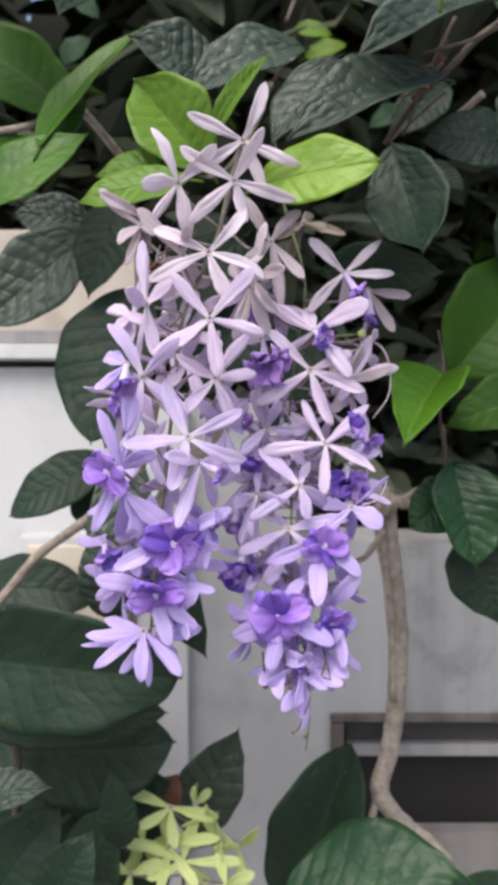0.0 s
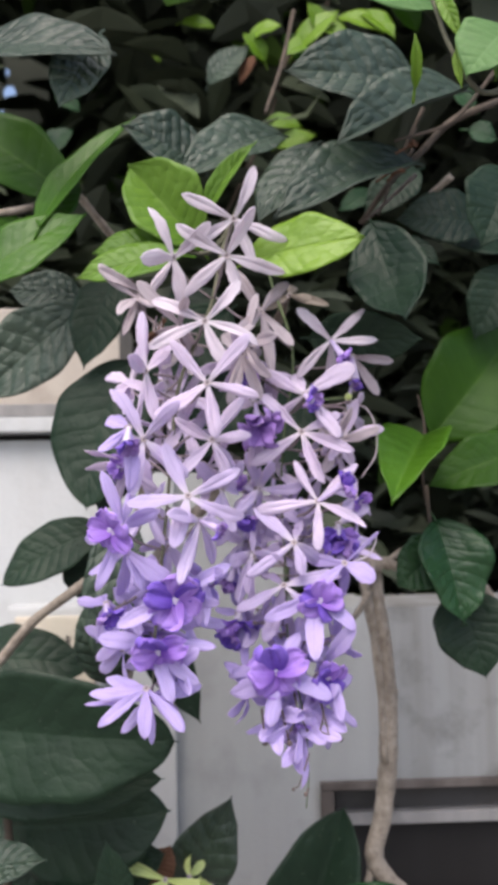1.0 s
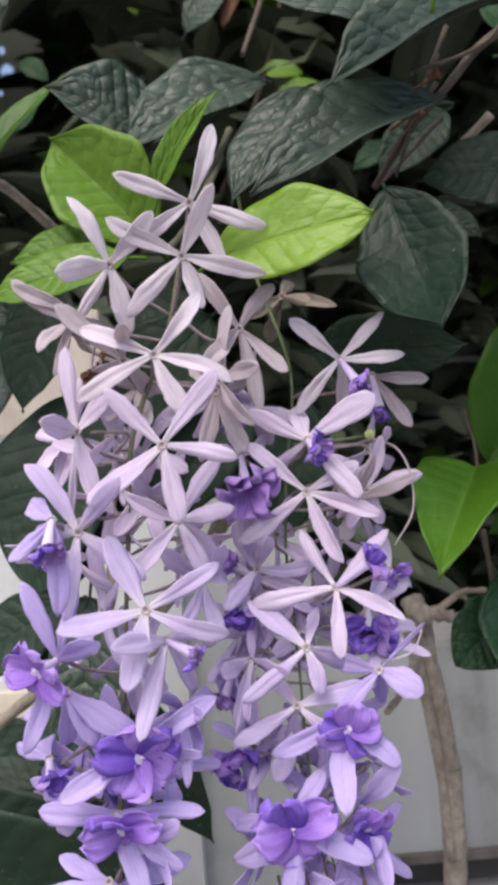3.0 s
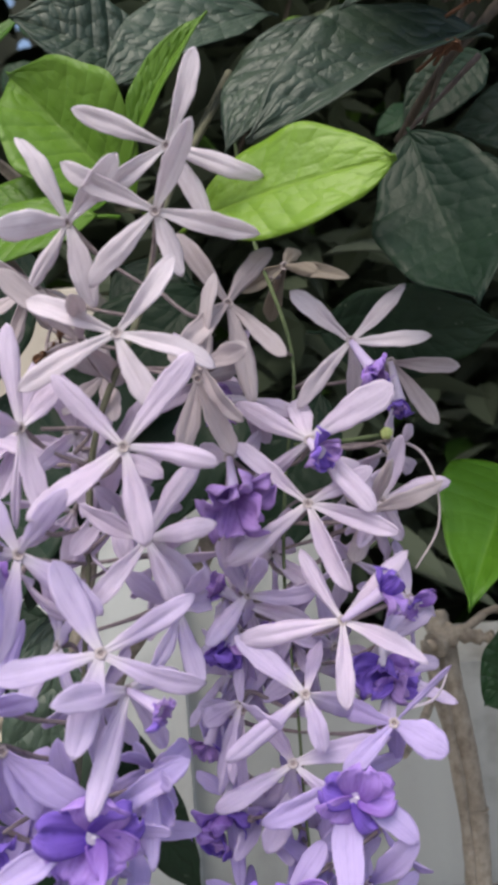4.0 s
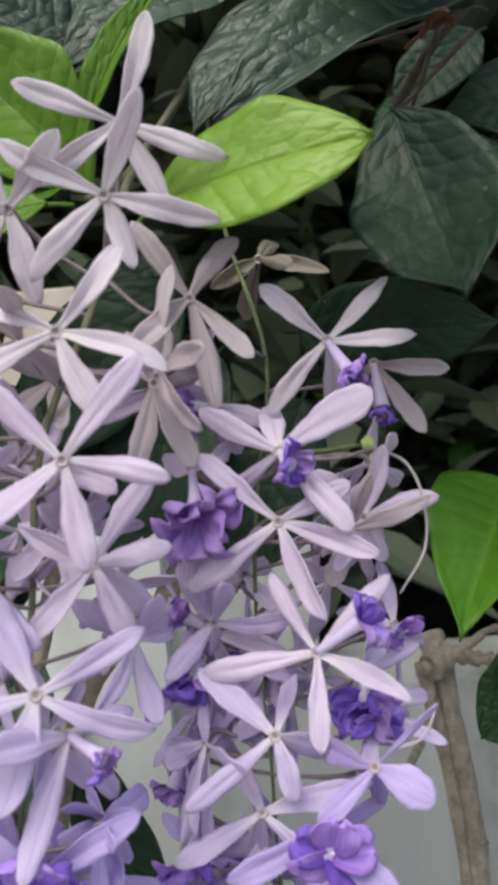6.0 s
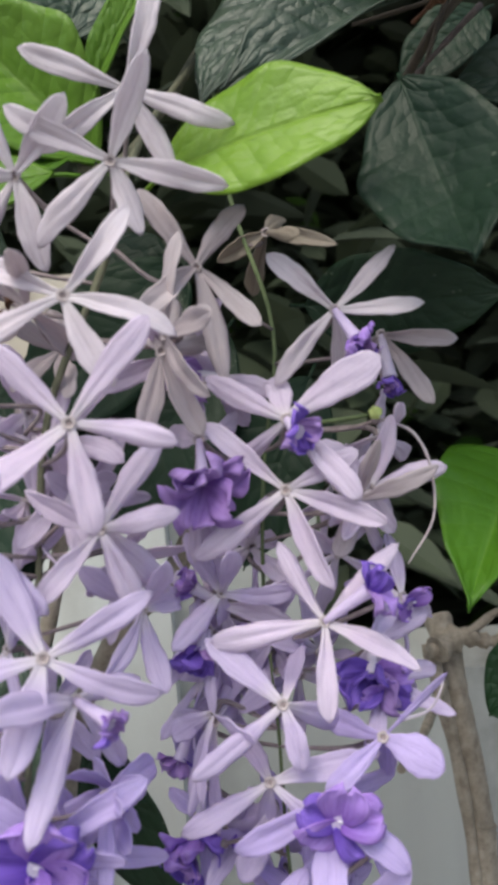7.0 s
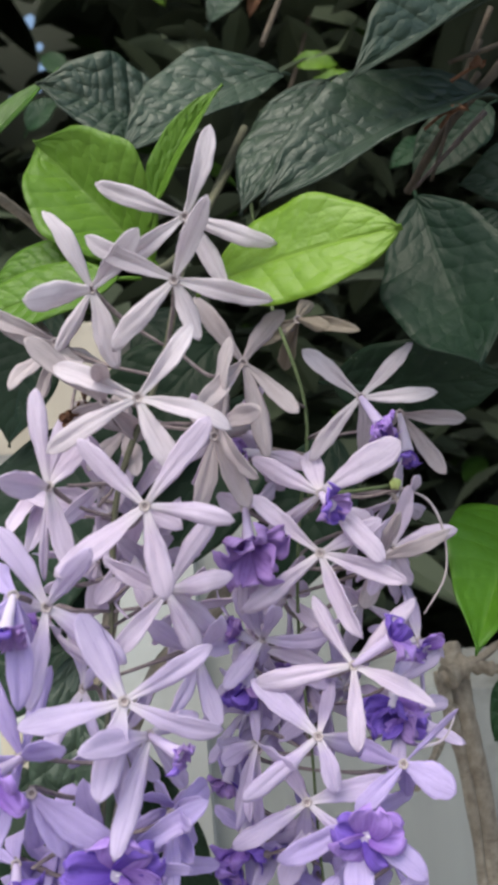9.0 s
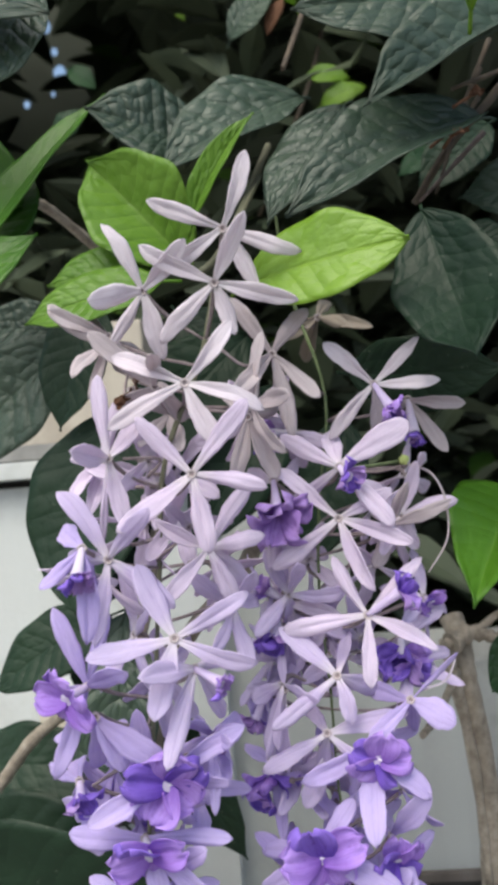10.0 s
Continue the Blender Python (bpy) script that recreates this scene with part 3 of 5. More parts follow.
# ---- the shaded hedge behind and above the wall ----
def hedge(name, label, count, lo, hi, size, mats, seed, gaps=(), room=0.12, light=0.14):
    """Crowded small leaves in a block of space, one mesh, kept clear by room along the lines in gaps (from, to)."""
    rnd = random.Random(seed)
    verts, faces, mat_ids = [], [], []
    while len(faces) < count * 4:
        c = Vector([rnd.uniform(a, b) for a, b in zip(lo, hi)])
        if any((c - ga - (gb - ga) * ((c.y - ga.y) / (gb.y - ga.y))).length < room for ga, gb in gaps):
            continue
        L = rnd.uniform(*size)
        w = L * rnd.uniform(0.35, 0.5)
        r = Euler((rnd.uniform(-0.6, 0.9), rnd.uniform(-0.7, 0.7), rnd.uniform(0, 6.28))).to_matrix()
        i = len(verts)
        d = -rnd.uniform(0.05, 0.25) * L
        for u, v in ((0.0, 0.0), (0.18, 0.62), (0.42, 1.0), (0.68, 0.82), (0.88, 0.40), (1.0, 0.0), (0.88, -0.40), (0.68, -0.82), (0.42, -1.0), (0.18, -0.62), (0.5, 0.0)):
            verts.append(tuple(c + r @ Vector((L * u, w / 2 * v, 0.16 * w * abs(v) + d * u * u))))
        faces += [(i, i + 10, i + 2, i + 1), (i + 10, i + 5, i + 4, i + 3, i + 2), (i, i + 9, i + 8, i + 10), (i + 10, i + 8, i + 7, i + 6, i + 5)]
        mat_ids += [0 if rnd.random() >= light else 1] * 4
    me = bpy.data.meshes.new(name)
    me.from_pydata(verts, [], faces)
    for m in mats:
        me.materials.append(m)
    me.polygons.foreach_set("material_index", mat_ids)
    return tagged(new(name, me), label, "hedge", kind="stuff")


HOLES = ((-0.675, 2.985, 0.018, 0.022), (-0.650, 2.905, 0.010, 0.013), (-0.638, 2.840, 0.019, 0.022), (-0.745, 2.752, 0.009, 0.012), (-0.662, 2.775, 0.006, 0.008))
GAPS = [(Vector((0.022, 0.115, 1.545)), Vector((x, 2.6, z))) for x, z, _, _ in HOLES]
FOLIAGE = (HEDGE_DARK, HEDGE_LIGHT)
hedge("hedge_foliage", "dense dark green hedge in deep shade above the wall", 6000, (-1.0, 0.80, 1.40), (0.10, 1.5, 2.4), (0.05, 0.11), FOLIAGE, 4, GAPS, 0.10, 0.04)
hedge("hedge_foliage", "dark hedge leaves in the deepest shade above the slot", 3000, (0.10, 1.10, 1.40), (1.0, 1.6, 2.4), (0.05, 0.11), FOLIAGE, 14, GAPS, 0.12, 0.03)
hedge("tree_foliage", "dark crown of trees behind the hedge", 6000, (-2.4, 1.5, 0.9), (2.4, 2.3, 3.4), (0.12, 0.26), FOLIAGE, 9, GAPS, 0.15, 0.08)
# added overhead leaves, unseen, that block the sky and darken the hedge
hedge("shade_canopy", "added unseen leafy canopy that keeps sky light off the hedge", 2200, (-1.8, 0.55, 2.15), (1.8, 2.2, 2.9), (0.10, 0.20), FOLIAGE, 21, GAPS, 0.13, 0.08)

# a second unseen block of leaves, added to darken the hedge above the slot
hedge("shade_canopy", "added unseen dense canopy that deepens the shade above the slot", 2600, (0.15, 0.60, 2.05), (1.6, 1.6, 2.7), (0.10, 0.20), FOLIAGE, 23, GAPS, 0.13, 0.05)


def shade_sheet(parent):
    """A flat sheet, coloured dark for the shade among far trees, pierced where the sky glints through."""
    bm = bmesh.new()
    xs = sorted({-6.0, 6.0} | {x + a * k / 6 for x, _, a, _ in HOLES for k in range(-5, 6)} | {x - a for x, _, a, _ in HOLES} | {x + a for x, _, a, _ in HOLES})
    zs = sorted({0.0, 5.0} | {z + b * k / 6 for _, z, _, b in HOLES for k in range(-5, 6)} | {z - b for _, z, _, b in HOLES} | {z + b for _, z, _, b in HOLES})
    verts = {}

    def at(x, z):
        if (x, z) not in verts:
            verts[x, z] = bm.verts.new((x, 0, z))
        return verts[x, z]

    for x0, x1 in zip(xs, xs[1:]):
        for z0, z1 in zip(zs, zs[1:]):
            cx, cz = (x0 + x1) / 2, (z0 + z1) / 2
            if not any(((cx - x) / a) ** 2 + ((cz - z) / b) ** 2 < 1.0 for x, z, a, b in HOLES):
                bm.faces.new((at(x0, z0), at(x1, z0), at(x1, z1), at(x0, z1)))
    part("shade_sheet", bm, TREE_SHADE, parent)


shade = thing("backdrop", (0, 2.6, 0), "flat dark sheet standing in for shaded trees far behind the hedge", "backdrop", kind="structure")
shade_sheet(shade)

# ---- the vine's stems ----
long_raceme = Raceme("flower_raceme", "long hanging raceme of pale lilac star flowers, violet towards its tip", [(0.0083, 0.4400, 1.6705), (-0.0068, 0.4000, 1.6263), (-0.0139, 0.3800, 1.5902), (-0.0283, 0.3740, 1.5547), (-0.0323, 0.3720, 1.5204), (-0.0360, 0.3700, 1.4841), (-0.0395, 0.3650, 1.4486), (-0.0406, 0.3600, 1.4234)], 0.0012, 0.0006, STALK)
short_raceme = Raceme("flower_raceme", "hanging raceme of lilac star flowers ending in bare twiglets", [(0.0116, 0.4550, 1.6763), (0.0164, 0.4250, 1.6203), (0.0264, 0.4080, 1.5756), (0.0211, 0.4000, 1.5376), (0.0185, 0.4000, 1.5063), (0.0195, 0.3980, 1.4699), (0.0198, 0.3950, 1.4340), (0.0252, 0.3900, 1.4043), (0.0271, 0.3880, 1.3795), (0.0254, 0.3860, 1.3625)], 0.0007, 0.0003, GREEN_STALK)
green_raceme = Raceme("flower_raceme", "pale yellow-green young star flowers low among dark leaves", [(-0.0384, 0.5300, 1.1660), (-0.0377, 0.5200, 1.2096), (-0.0390, 0.5150, 1.2393), (-0.0360, 0.5200, 1.2639), (-0.0312, 0.5250, 1.2788)], 0.0016, 0.001, STALK)
young_shoot = Branch("young_shoot", "young vine shoot with light green leaves above the racemes", [(0.0120, 0.4700, 1.6944), (-0.0030, 0.4200, 1.6436), (-0.0135, 0.4050, 1.6252), (-0.0240, 0.4050, 1.6252)], 0.0016, 0.0012, STALK)
left_shoot = Branch("leafy_shoot", "vine shoot with bright green arching leaves", [(-0.0678, 0.5000, 1.6580), (-0.0806, 0.4700, 1.6689), (-0.0870, 0.4500, 1.6722), (-0.0959, 0.4400, 1.6715), (-0.1059, 0.4300, 1.6584), (-0.1324, 0.4200, 1.6489)], 0.0024, 0.0018, BARK)
upper_branch = Branch("vine_branch", "brown vine branch with dark quilted old leaves", [(0.1965, 0.5000, 1.7614), (0.1574, 0.4700, 1.7353), (0.1264, 0.4600, 1.7184), (0.1051, 0.4500, 1.6955), (0.0869, 0.4500, 1.6776), (0.0739, 0.4700, 1.6621)], 0.0024, 0.0015, DARK_BARK)
sprig = Branch("leafy_sprig", "thin sprig with narrow fresh leaves just opening", [(0.1402, 0.3600, 1.6960), (0.1100, 0.3500, 1.6787), (0.0942, 0.3450, 1.6956), (0.0875, 0.3450, 1.7165), (0.0806, 0.3450, 1.7350)], 0.0014, 0.0009, STALK)
right_shoot = Branch("leafy_shoot", "vine shoot with broad bright green leaves in front of shade", [(0.1199, 0.5000, 1.4668), (0.1018, 0.4600, 1.5091), (0.1024, 0.4550, 1.5399), (0.1006, 0.4600, 1.5595)], 0.0007, 0.0006, DARK_BARK)
left_branch = Branch("vine_branch", "pale bare branch with large dark leaves by the white wall", [(-0.1585, 0.5000, 1.3939), (-0.1393, 0.5000, 1.4141), (-0.1179, 0.4900, 1.4372), (-0.0860, 0.4700, 1.4595), (-0.0590, 0.4500, 1.4817), (-0.0466, 0.4500, 1.5296)], 0.0031, 0.0026, BARK)
low_branch = Branch("vine_branch", "low branch crowded with big dark leathery leaves", [(-0.1726, 0.5500, 1.1713), (-0.1428, 0.5200, 1.2571), (-0.1341, 0.5000, 1.3219), (-0.1413, 0.4700, 1.3725)], 0.0030, 0.0020, DARK_BARK)
corner_branch = Branch("vine_branch", "low branch with one upright dark leaf and a broad green one", [(0.0309, 0.6000, 1.1219), (0.0331, 0.5700, 1.1817), (0.0411, 0.5300, 1.2179), (0.0845, 0.5000, 1.2208)], 0.0026, 0.0020, DARK_BARK)
hedge_sprig = Branch("hedge_sprig", "thin twig with small lighter leaves deep in the hedge", [(-0.0103, 0.9000, 1.7994), (0.0449, 0.8600, 1.9014), (0.0726, 0.8800, 1.9934), (0.1020, 0.8600, 2.0264), (0.1523, 0.8600, 2.0840)], 0.0022, 0.0014, DARK_BARK)
trunk = Branch("woody_vine", "pale grey-brown woody vine stem bent at a knot", [(0.1589, 0.5550, 1.1720), (0.1408, 0.5550, 1.2046), (0.1198, 0.5500, 1.2388), (0.1030, 0.5500, 1.2531), (0.0893, 0.5500, 1.2675), (0.0829, 0.5500, 1.2808), (0.0893, 0.5500, 1.3041), (0.0931, 0.5470, 1.3373), (0.0942, 0.5450, 1.3770), (0.0917, 0.5430, 1.4093), (0.0877, 0.5400, 1.4380), (0.0864, 0.5450, 1.4588), (0.0843, 0.5500, 1.4700)], 0.0060, 0.0058, BARK, category="trunk", knob=0.06)

upper_branch.twig([(0.1192, 0.4400, 1.6776), (0.1072, 0.4500, 1.6687), (0.0954, 0.4600, 1.6607)], 0.0020, 0.0016, BARK)
upper_branch.twig([(0.1514, 0.4500, 1.7452), (0.1249, 0.4550, 1.7160), (0.0865, 0.4300, 1.6931)], 0.0012, 0.0009, DARK_BARK)
upper_branch.twig([(0.0511, 0.6000, 1.8717), (0.0373, 0.5500, 1.8041), (0.0216, 0.5000, 1.7434)], 0.0016, 0.0014, DARK_BARK)
upper_branch.twig([(0.1013, 0.4450, 1.7071), (0.0914, 0.4450, 1.6870), (0.0790, 0.4450, 1.6572)], 0.0011, 0.0007, DARK_BARK, 0.15)
upper_branch.twig([(0.1005, 0.4450, 1.6804), (0.0864, 0.4450, 1.6675), (0.0723, 0.4450, 1.6546)], 0.0011, 0.0007, DRY_TWIG, 0.15)
upper_branch.twig([(0.0997, 0.4450, 1.6950), (0.0891, 0.4450, 1.6850), (0.0593, 0.4450, 1.6783)], 0.0011, 0.0007, DARK_BARK, 0.15)
upper_branch.twig([(0.1062, 0.4450, 1.7188), (0.0978, 0.4450, 1.7019), (0.0929, 0.4450, 1.6913)], 0.0011, 0.0007, DARK_BARK, 0.15)
trunk.twig([(0.0905, 0.5420, 1.3380), (0.0890, 0.5400, 1.3780), (0.0862, 0.5380, 1.4100), (0.0815, 0.5350, 1.4390), (0.0785, 0.5380, 1.4610)], 0.0022, 0.0034, BARK, 0.12, 5)
trunk.twig([(0.0814, 0.5500, 1.2736), (0.0776, 0.5480, 1.2619), (0.0736, 0.5450, 1.2454)], 0.0024, 0.0018, BARK, 0.15)
trunk.twig([(0.0946, 0.5450, 1.3834), (0.0942, 0.5450, 1.3791), (0.0942, 0.5450, 1.3727)], 0.0062, 0.0060, BARK, 0.10)
left_branch.twig([(-0.0021, 0.4750, 1.5293), (-0.0189, 0.4750, 1.5014), (-0.0368, 0.4750, 1.4862), (-0.0524, 0.4750, 1.4604), (-0.0599, 0.4750, 1.4301), (-0.0656, 0.4700, 1.3921)], 0.0040, 0.0034, BARK)
trunk.twig([(0.0773, 0.5300, 1.4595), (0.0963, 0.5350, 1.4659), (0.1074, 0.5350, 1.4727), (0.1165, 0.5200, 1.4747)], 0.0026, 0.0014, BARK, 0.25)
trunk.twig([(0.0802, 0.5300, 1.4601), (0.0909, 0.5350, 1.4638), (0.0998, 0.5350, 1.4615), (0.1077, 0.5350, 1.4599)], 0.0050, 0.0030, BARK, 0.35)
trunk.twig([(0.0830, 0.5350, 1.4449), (0.0682, 0.5000, 1.4349), (0.0557, 0.4600, 1.4364)], 0.0020, 0.0016, BARK, 0.1)
right_shoot.twig([(0.1711, 0.5000, 1.4028), (0.1465, 0.4800, 1.4351), (0.1339, 0.4700, 1.4536), (0.1152, 0.4700, 1.4650)], 0.0030, 0.0036, BARK, 0.08)
right_shoot.twig([(0.1022, 0.4550, 1.5089), (0.1028, 0.4500, 1.4783), (0.1050, 0.4550, 1.4629)], 0.0010, 0.0008, DARK_BARK, 0.1)

# ---- leaves: base, tip, breadth, the way the upper side looks ----
leaf(young_shoot, (0.0017, 0.3800, 1.6113), (0.0557, 0.3620, 1.6176), 0.0315, (0.05, -1, 0.35), YOUNG_LEAF, quilt=0.012, fold=9, arch=0.04, wave=0.7, blunt=0.4, widest=0.5)
leaf(young_shoot, (-0.0182, 0.4050, 1.6266), (-0.0538, 0.4020, 1.6689), 0.0467, (-0.2, -1, 0.25), LIME_LEAF, quilt=0.004, fold=36, arch=0.02, wave=0.4, widest=0.5)
leaf(young_shoot, (-0.0270, 0.3900, 1.6186), (-0.0780, 0.3920, 1.6079), 0.0219, (0, -1, 0.5), LIME_LEAF, quilt=0.004, fold=8, arch=0.05)
leaf(young_shoot, (-0.0251, 0.4000, 1.6263), (-0.0712, 0.4000, 1.6232), 0.0231, (0, -1, 0.5), LIME_LEAF, quilt=0.004, fold=8, arch=0.05)
leaf(young_shoot, (-0.0151, 0.3920, 1.6404), (0.0096, 0.3860, 1.6732), 0.0126, (-0.5, -1, 0), LIME_LEAF, quilt=0.004, fold=35, arch=0.03, sway=0.04, widest=0.4)
leaf(left_shoot, (-0.0973, 0.4000, 1.6366), (-0.0532, 0.4400, 1.7116), 0.0202, (-0.3, -1, 0.4), BRIGHT_LEAF, quilt=0.004, fold=20, arch=-0.03, sway=0.1)
leaf(left_shoot, (-0.0882, 0.4300, 1.6644), (-0.1504, 0.4300, 1.7079), 0.0409, (0.2, -1, 0.2), MID_LEAF, quilt=0.004, fold=12, arch=0.03)
leaf(left_shoot, (-0.1009, 0.4200, 1.6427), (-0.0856, 0.4400, 1.6809), 0.0219, (0.3, -1, 0), MID_LEAF, quilt=0.004, fold=20, arch=0.02)
leaf(left_shoot, (-0.1320, 0.4000, 1.6079), (-0.0750, 0.4050, 1.6445), 0.0307, (0, -1, 0.35), BRIGHT_LEAF, quilt=0.004, fold=8, arch=0.04)
leaf(left_shoot, (-0.1353, 0.4200, 1.6519), (-0.1058, 0.4300, 1.6441), 0.0131, (0, -1, 0.6), MID_LEAF, quilt=0.004, fold=8, arch=0.04)
leaf(upper_branch, (-0.1331, 0.4000, 1.7283), (-0.0555, 0.3700, 1.7081), 0.0378, (0, -1, 0.5), OLD_LEAF, fold=14, arch=0.04)
leaf(upper_branch, (-0.0662, 0.3900, 1.7298), (-0.0838, 0.3800, 1.6870), 0.0283, (0.1, -1, 0.4), OLD_LEAF, fold=14, arch=0.02)
leaf(upper_branch, (-0.0173, 0.4524, 1.6879), (-0.0601, 0.4300, 1.7019), 0.0405, (0, -1, 0.35), OLD_LEAF, fold=20, arch=0.05, quilt=0.025)
leaf(upper_branch, (0.0276, 0.4518, 1.7068), (-0.0307, 0.4200, 1.6672), 0.0384, (0, -1, 0.55), OLD_LEAF, fold=22, arch=0.06, quilt=0.025)
leaf(upper_branch, (0.0439, 0.4300, 1.6917), (0.0104, 0.4100, 1.6405), 0.0296, (-0.5, -1, 0.1), OLD_LEAF, fold=10, arch=0.02)
leaf(upper_branch, (0.1000, 0.4300, 1.7261), (0.0258, 0.4050, 1.7190), 0.0465, (-0.1, -1, 0.1), OLD_LEAF, fold=16, arch=0.03, quilt=0.02)
leaf(upper_branch, (0.1264, 0.4300, 1.7215), (0.0481, 0.3950, 1.6749), 0.0424, (0, -1, 0.7), OLD_LEAF, fold=40, arch=0.03, quilt=0.03)
leaf(upper_branch, (0.0975, 0.4300, 1.6807), (0.0176, 0.4000, 1.6392), 0.0441, (-0.1, -1, 0.7), OLD_LEAF, fold=30, arch=0.06, quilt=0.03)
leaf(upper_branch, (0.0644, 0.3900, 1.6345), (0.0703, 0.3520, 1.5773), 0.0391, (-0.2, -1, -0.25), DULL_SHADED_LEAF, fold=22, arch=-0.12, widest=0.5, quilt=0.012)
leaf(upper_branch, (0.0815, 0.4300, 1.6371), (0.1052, 0.4200, 1.6216), 0.0162, (0, -1, 0.5), DULL_SHADED_LEAF, fold=12)
leaf(upper_branch, (0.0363, 0.4200, 1.5838), (0.0900, 0.4000, 1.5787), 0.0289, (0, -1, -0.3), DULL_SHADED_LEAF, fold=5)
leaf(upper_branch, (0.1656, 0.4600, 1.6463), (0.1095, 0.4500, 1.6467), 0.0390, (0, -1, 0.4), DULL_SHADED_LEAF, fold=12)
leaf(upper_branch, (0.1517, 0.4500, 1.6302), (0.1308, 0.4500, 1.5890), 0.0311, (0, -1, 0.2), DULL_SHADED_LEAF, fold=12)
leaf(upper_branch, (0.1364, 0.4000, 1.6645), (0.1171, 0.3900, 1.6208), 0.0377, (0, -1, 0.2), DULL_SHADED_LEAF, fold=16)
leaf(upper_branch, (0.1367, 0.4400, 1.6494), (0.0871, 0.4400, 1.6530), 0.0341, (0, -1, 0.3), DULL_SHADED_LEAF, fold=10)
leaf(sprig, (0.0451, 0.3600, 1.7409), (0.0931, 0.3600, 1.7226), 0.0279, (0, -1, 0.3), SOFT_LEAF, fold=8)
leaf(sprig, (0.1180, 0.3400, 1.7031), (0.0970, 0.3350, 1.6783), 0.0318, (-0.2, -1, 0.3), SOFT_LEAF, fold=12)
leaf(sprig, (0.0772, 0.3450, 1.6780), (0.0757, 0.3350, 1.6975), 0.0057, (0, -1, 0), YOUNG_LEAF, quilt=0.012, fold=25, widest=0.45)
leaf(sprig, (0.0891, 0.3450, 1.7244), (0.0973, 0.3400, 1.6974), 0.0077, (-0.5, -1, 0), YOUNG_LEAF, quilt=0.012, fold=20)
leaf(sprig, (0.0962, 0.3450, 1.6956), (0.0964, 0.3400, 1.6759), 0.0046, (-0.5, -1, 0), YOUNG_LEAF, quilt=0.012, fold=20)
leaf(sprig, (0.1124, 0.3450, 1.6982), (0.1113, 0.3400, 1.6784), 0.0053, (0.3, -1, 0), YOUNG_LEAF, quilt=0.012, fold=20)
leaf(right_shoot, (0.0973, 0.4350, 1.5346), (0.0695, 0.3900, 1.4985), 0.0433, (-0.35, -1, 0.35), BRIGHT_LEAF, quilt=0.004, fold=36, arch=0.05, widest=0.38)
leaf(right_shoot, (0.1076, 0.4600, 1.5357), (0.1654, 0.4700, 1.6028), 0.0610, (0, -1, 0.15), MID_LEAF, quilt=0.004, fold=18, arch=0.05)
leaf(right_shoot, (0.1586, 0.4400, 1.5283), (0.0994, 0.4400, 1.5077), 0.0327, (0, -1, 0.45), MID_LEAF, quilt=0.004, fold=18, arch=0.05)
leaf(right_shoot, (0.1054, 0.4500, 1.4897), (0.1149, 0.4400, 1.4342), 0.0441, (0.25, -1, 0.25), FRESH_LEAF, fold=26, arch=0.05, widest=0.42, quilt=0.014, wave=1.2)
leaf(right_shoot, (0.1118, 0.4550, 1.4780), (0.0836, 0.4500, 1.4547), 0.0296, (-0.1, -1, 0.1), FRESH_LEAF, fold=10, arch=0.05, blunt=0.5, quilt=0.01)
leaf(right_shoot, (0.1211, 0.4700, 1.4523), (0.1323, 0.4600, 1.4037), 0.0414, (-0.1, -1, 0), DULL_SHADED_LEAF, fold=8)
leaf(left_branch, (-0.0855, 0.4700, 1.6139), (-0.1469, 0.4700, 1.5615), 0.0440, (0, -1, 0.1), OLD_LEAF, fold=14, arch=0.03)
leaf(left_branch, (-0.0886, 0.4900, 1.6224), (-0.1332, 0.4900, 1.6297), 0.0291, (0, -1, 0.2), OLD_LEAF, fold=12)
leaf(left_branch, (-0.0656, 0.4500, 1.6275), (-0.0817, 0.4400, 1.5732), 0.0310, (-0.2, -1, -0.2), DULL_SHADED_LEAF, fold=5)
leaf(left_branch, (-0.0577, 0.4500, 1.5789), (-0.0798, 0.4360, 1.4986), 0.0524, (-0.15, -1, 0.1), DULL_SHADED_LEAF, blunt=0.6, fold=6, arch=0.02, sway=-0.06)
leaf(left_branch, (-0.0622, 0.4700, 1.5347), (-0.0767, 0.4600, 1.4965), 0.0232, (0, -1, 0), DULL_SHADED_LEAF, fold=6)
leaf(left_branch, (-0.0812, 0.5000, 1.4893), (-0.1389, 0.5000, 1.4571), 0.0330, (0, -1, 0.5), DULL_SHADED_LEAF, blunt=0.6, fold=6, arch=0.02, sway=-0.04)
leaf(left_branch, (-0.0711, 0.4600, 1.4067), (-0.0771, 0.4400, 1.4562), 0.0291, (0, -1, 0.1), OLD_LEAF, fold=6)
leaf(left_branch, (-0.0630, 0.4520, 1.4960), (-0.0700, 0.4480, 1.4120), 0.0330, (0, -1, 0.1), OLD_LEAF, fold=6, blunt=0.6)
leaf(left_branch, (-0.0033, 0.4600, 1.6092), (-0.0605, 0.4500, 1.5511), 0.0444, (0, -1, 0.1), DULL_SHADED_LEAF, fold=6)
leaf(left_branch, (0.0088, 0.4650, 1.5862), (-0.0329, 0.4550, 1.5190), 0.0381, (0, -1, 0.1), DULL_SHADED_LEAF, fold=6)
leaf(left_branch, (-0.0437, 0.4750, 1.5973), (-0.0564, 0.4650, 1.5164), 0.0359, (0, -1, 0.1), DULL_SHADED_LEAF, fold=6)
leaf(left_branch, (0.0369, 0.4750, 1.5694), (0.0088, 0.4650, 1.5042), 0.0356, (0, -1, 0.1), DULL_SHADED_LEAF, fold=6)
leaf(left_branch, (-0.0340, 0.4700, 1.6239), (-0.0063, 0.4600, 1.5852), 0.0327, (0, -1, 0.1), DULL_SHADED_LEAF, fold=6)
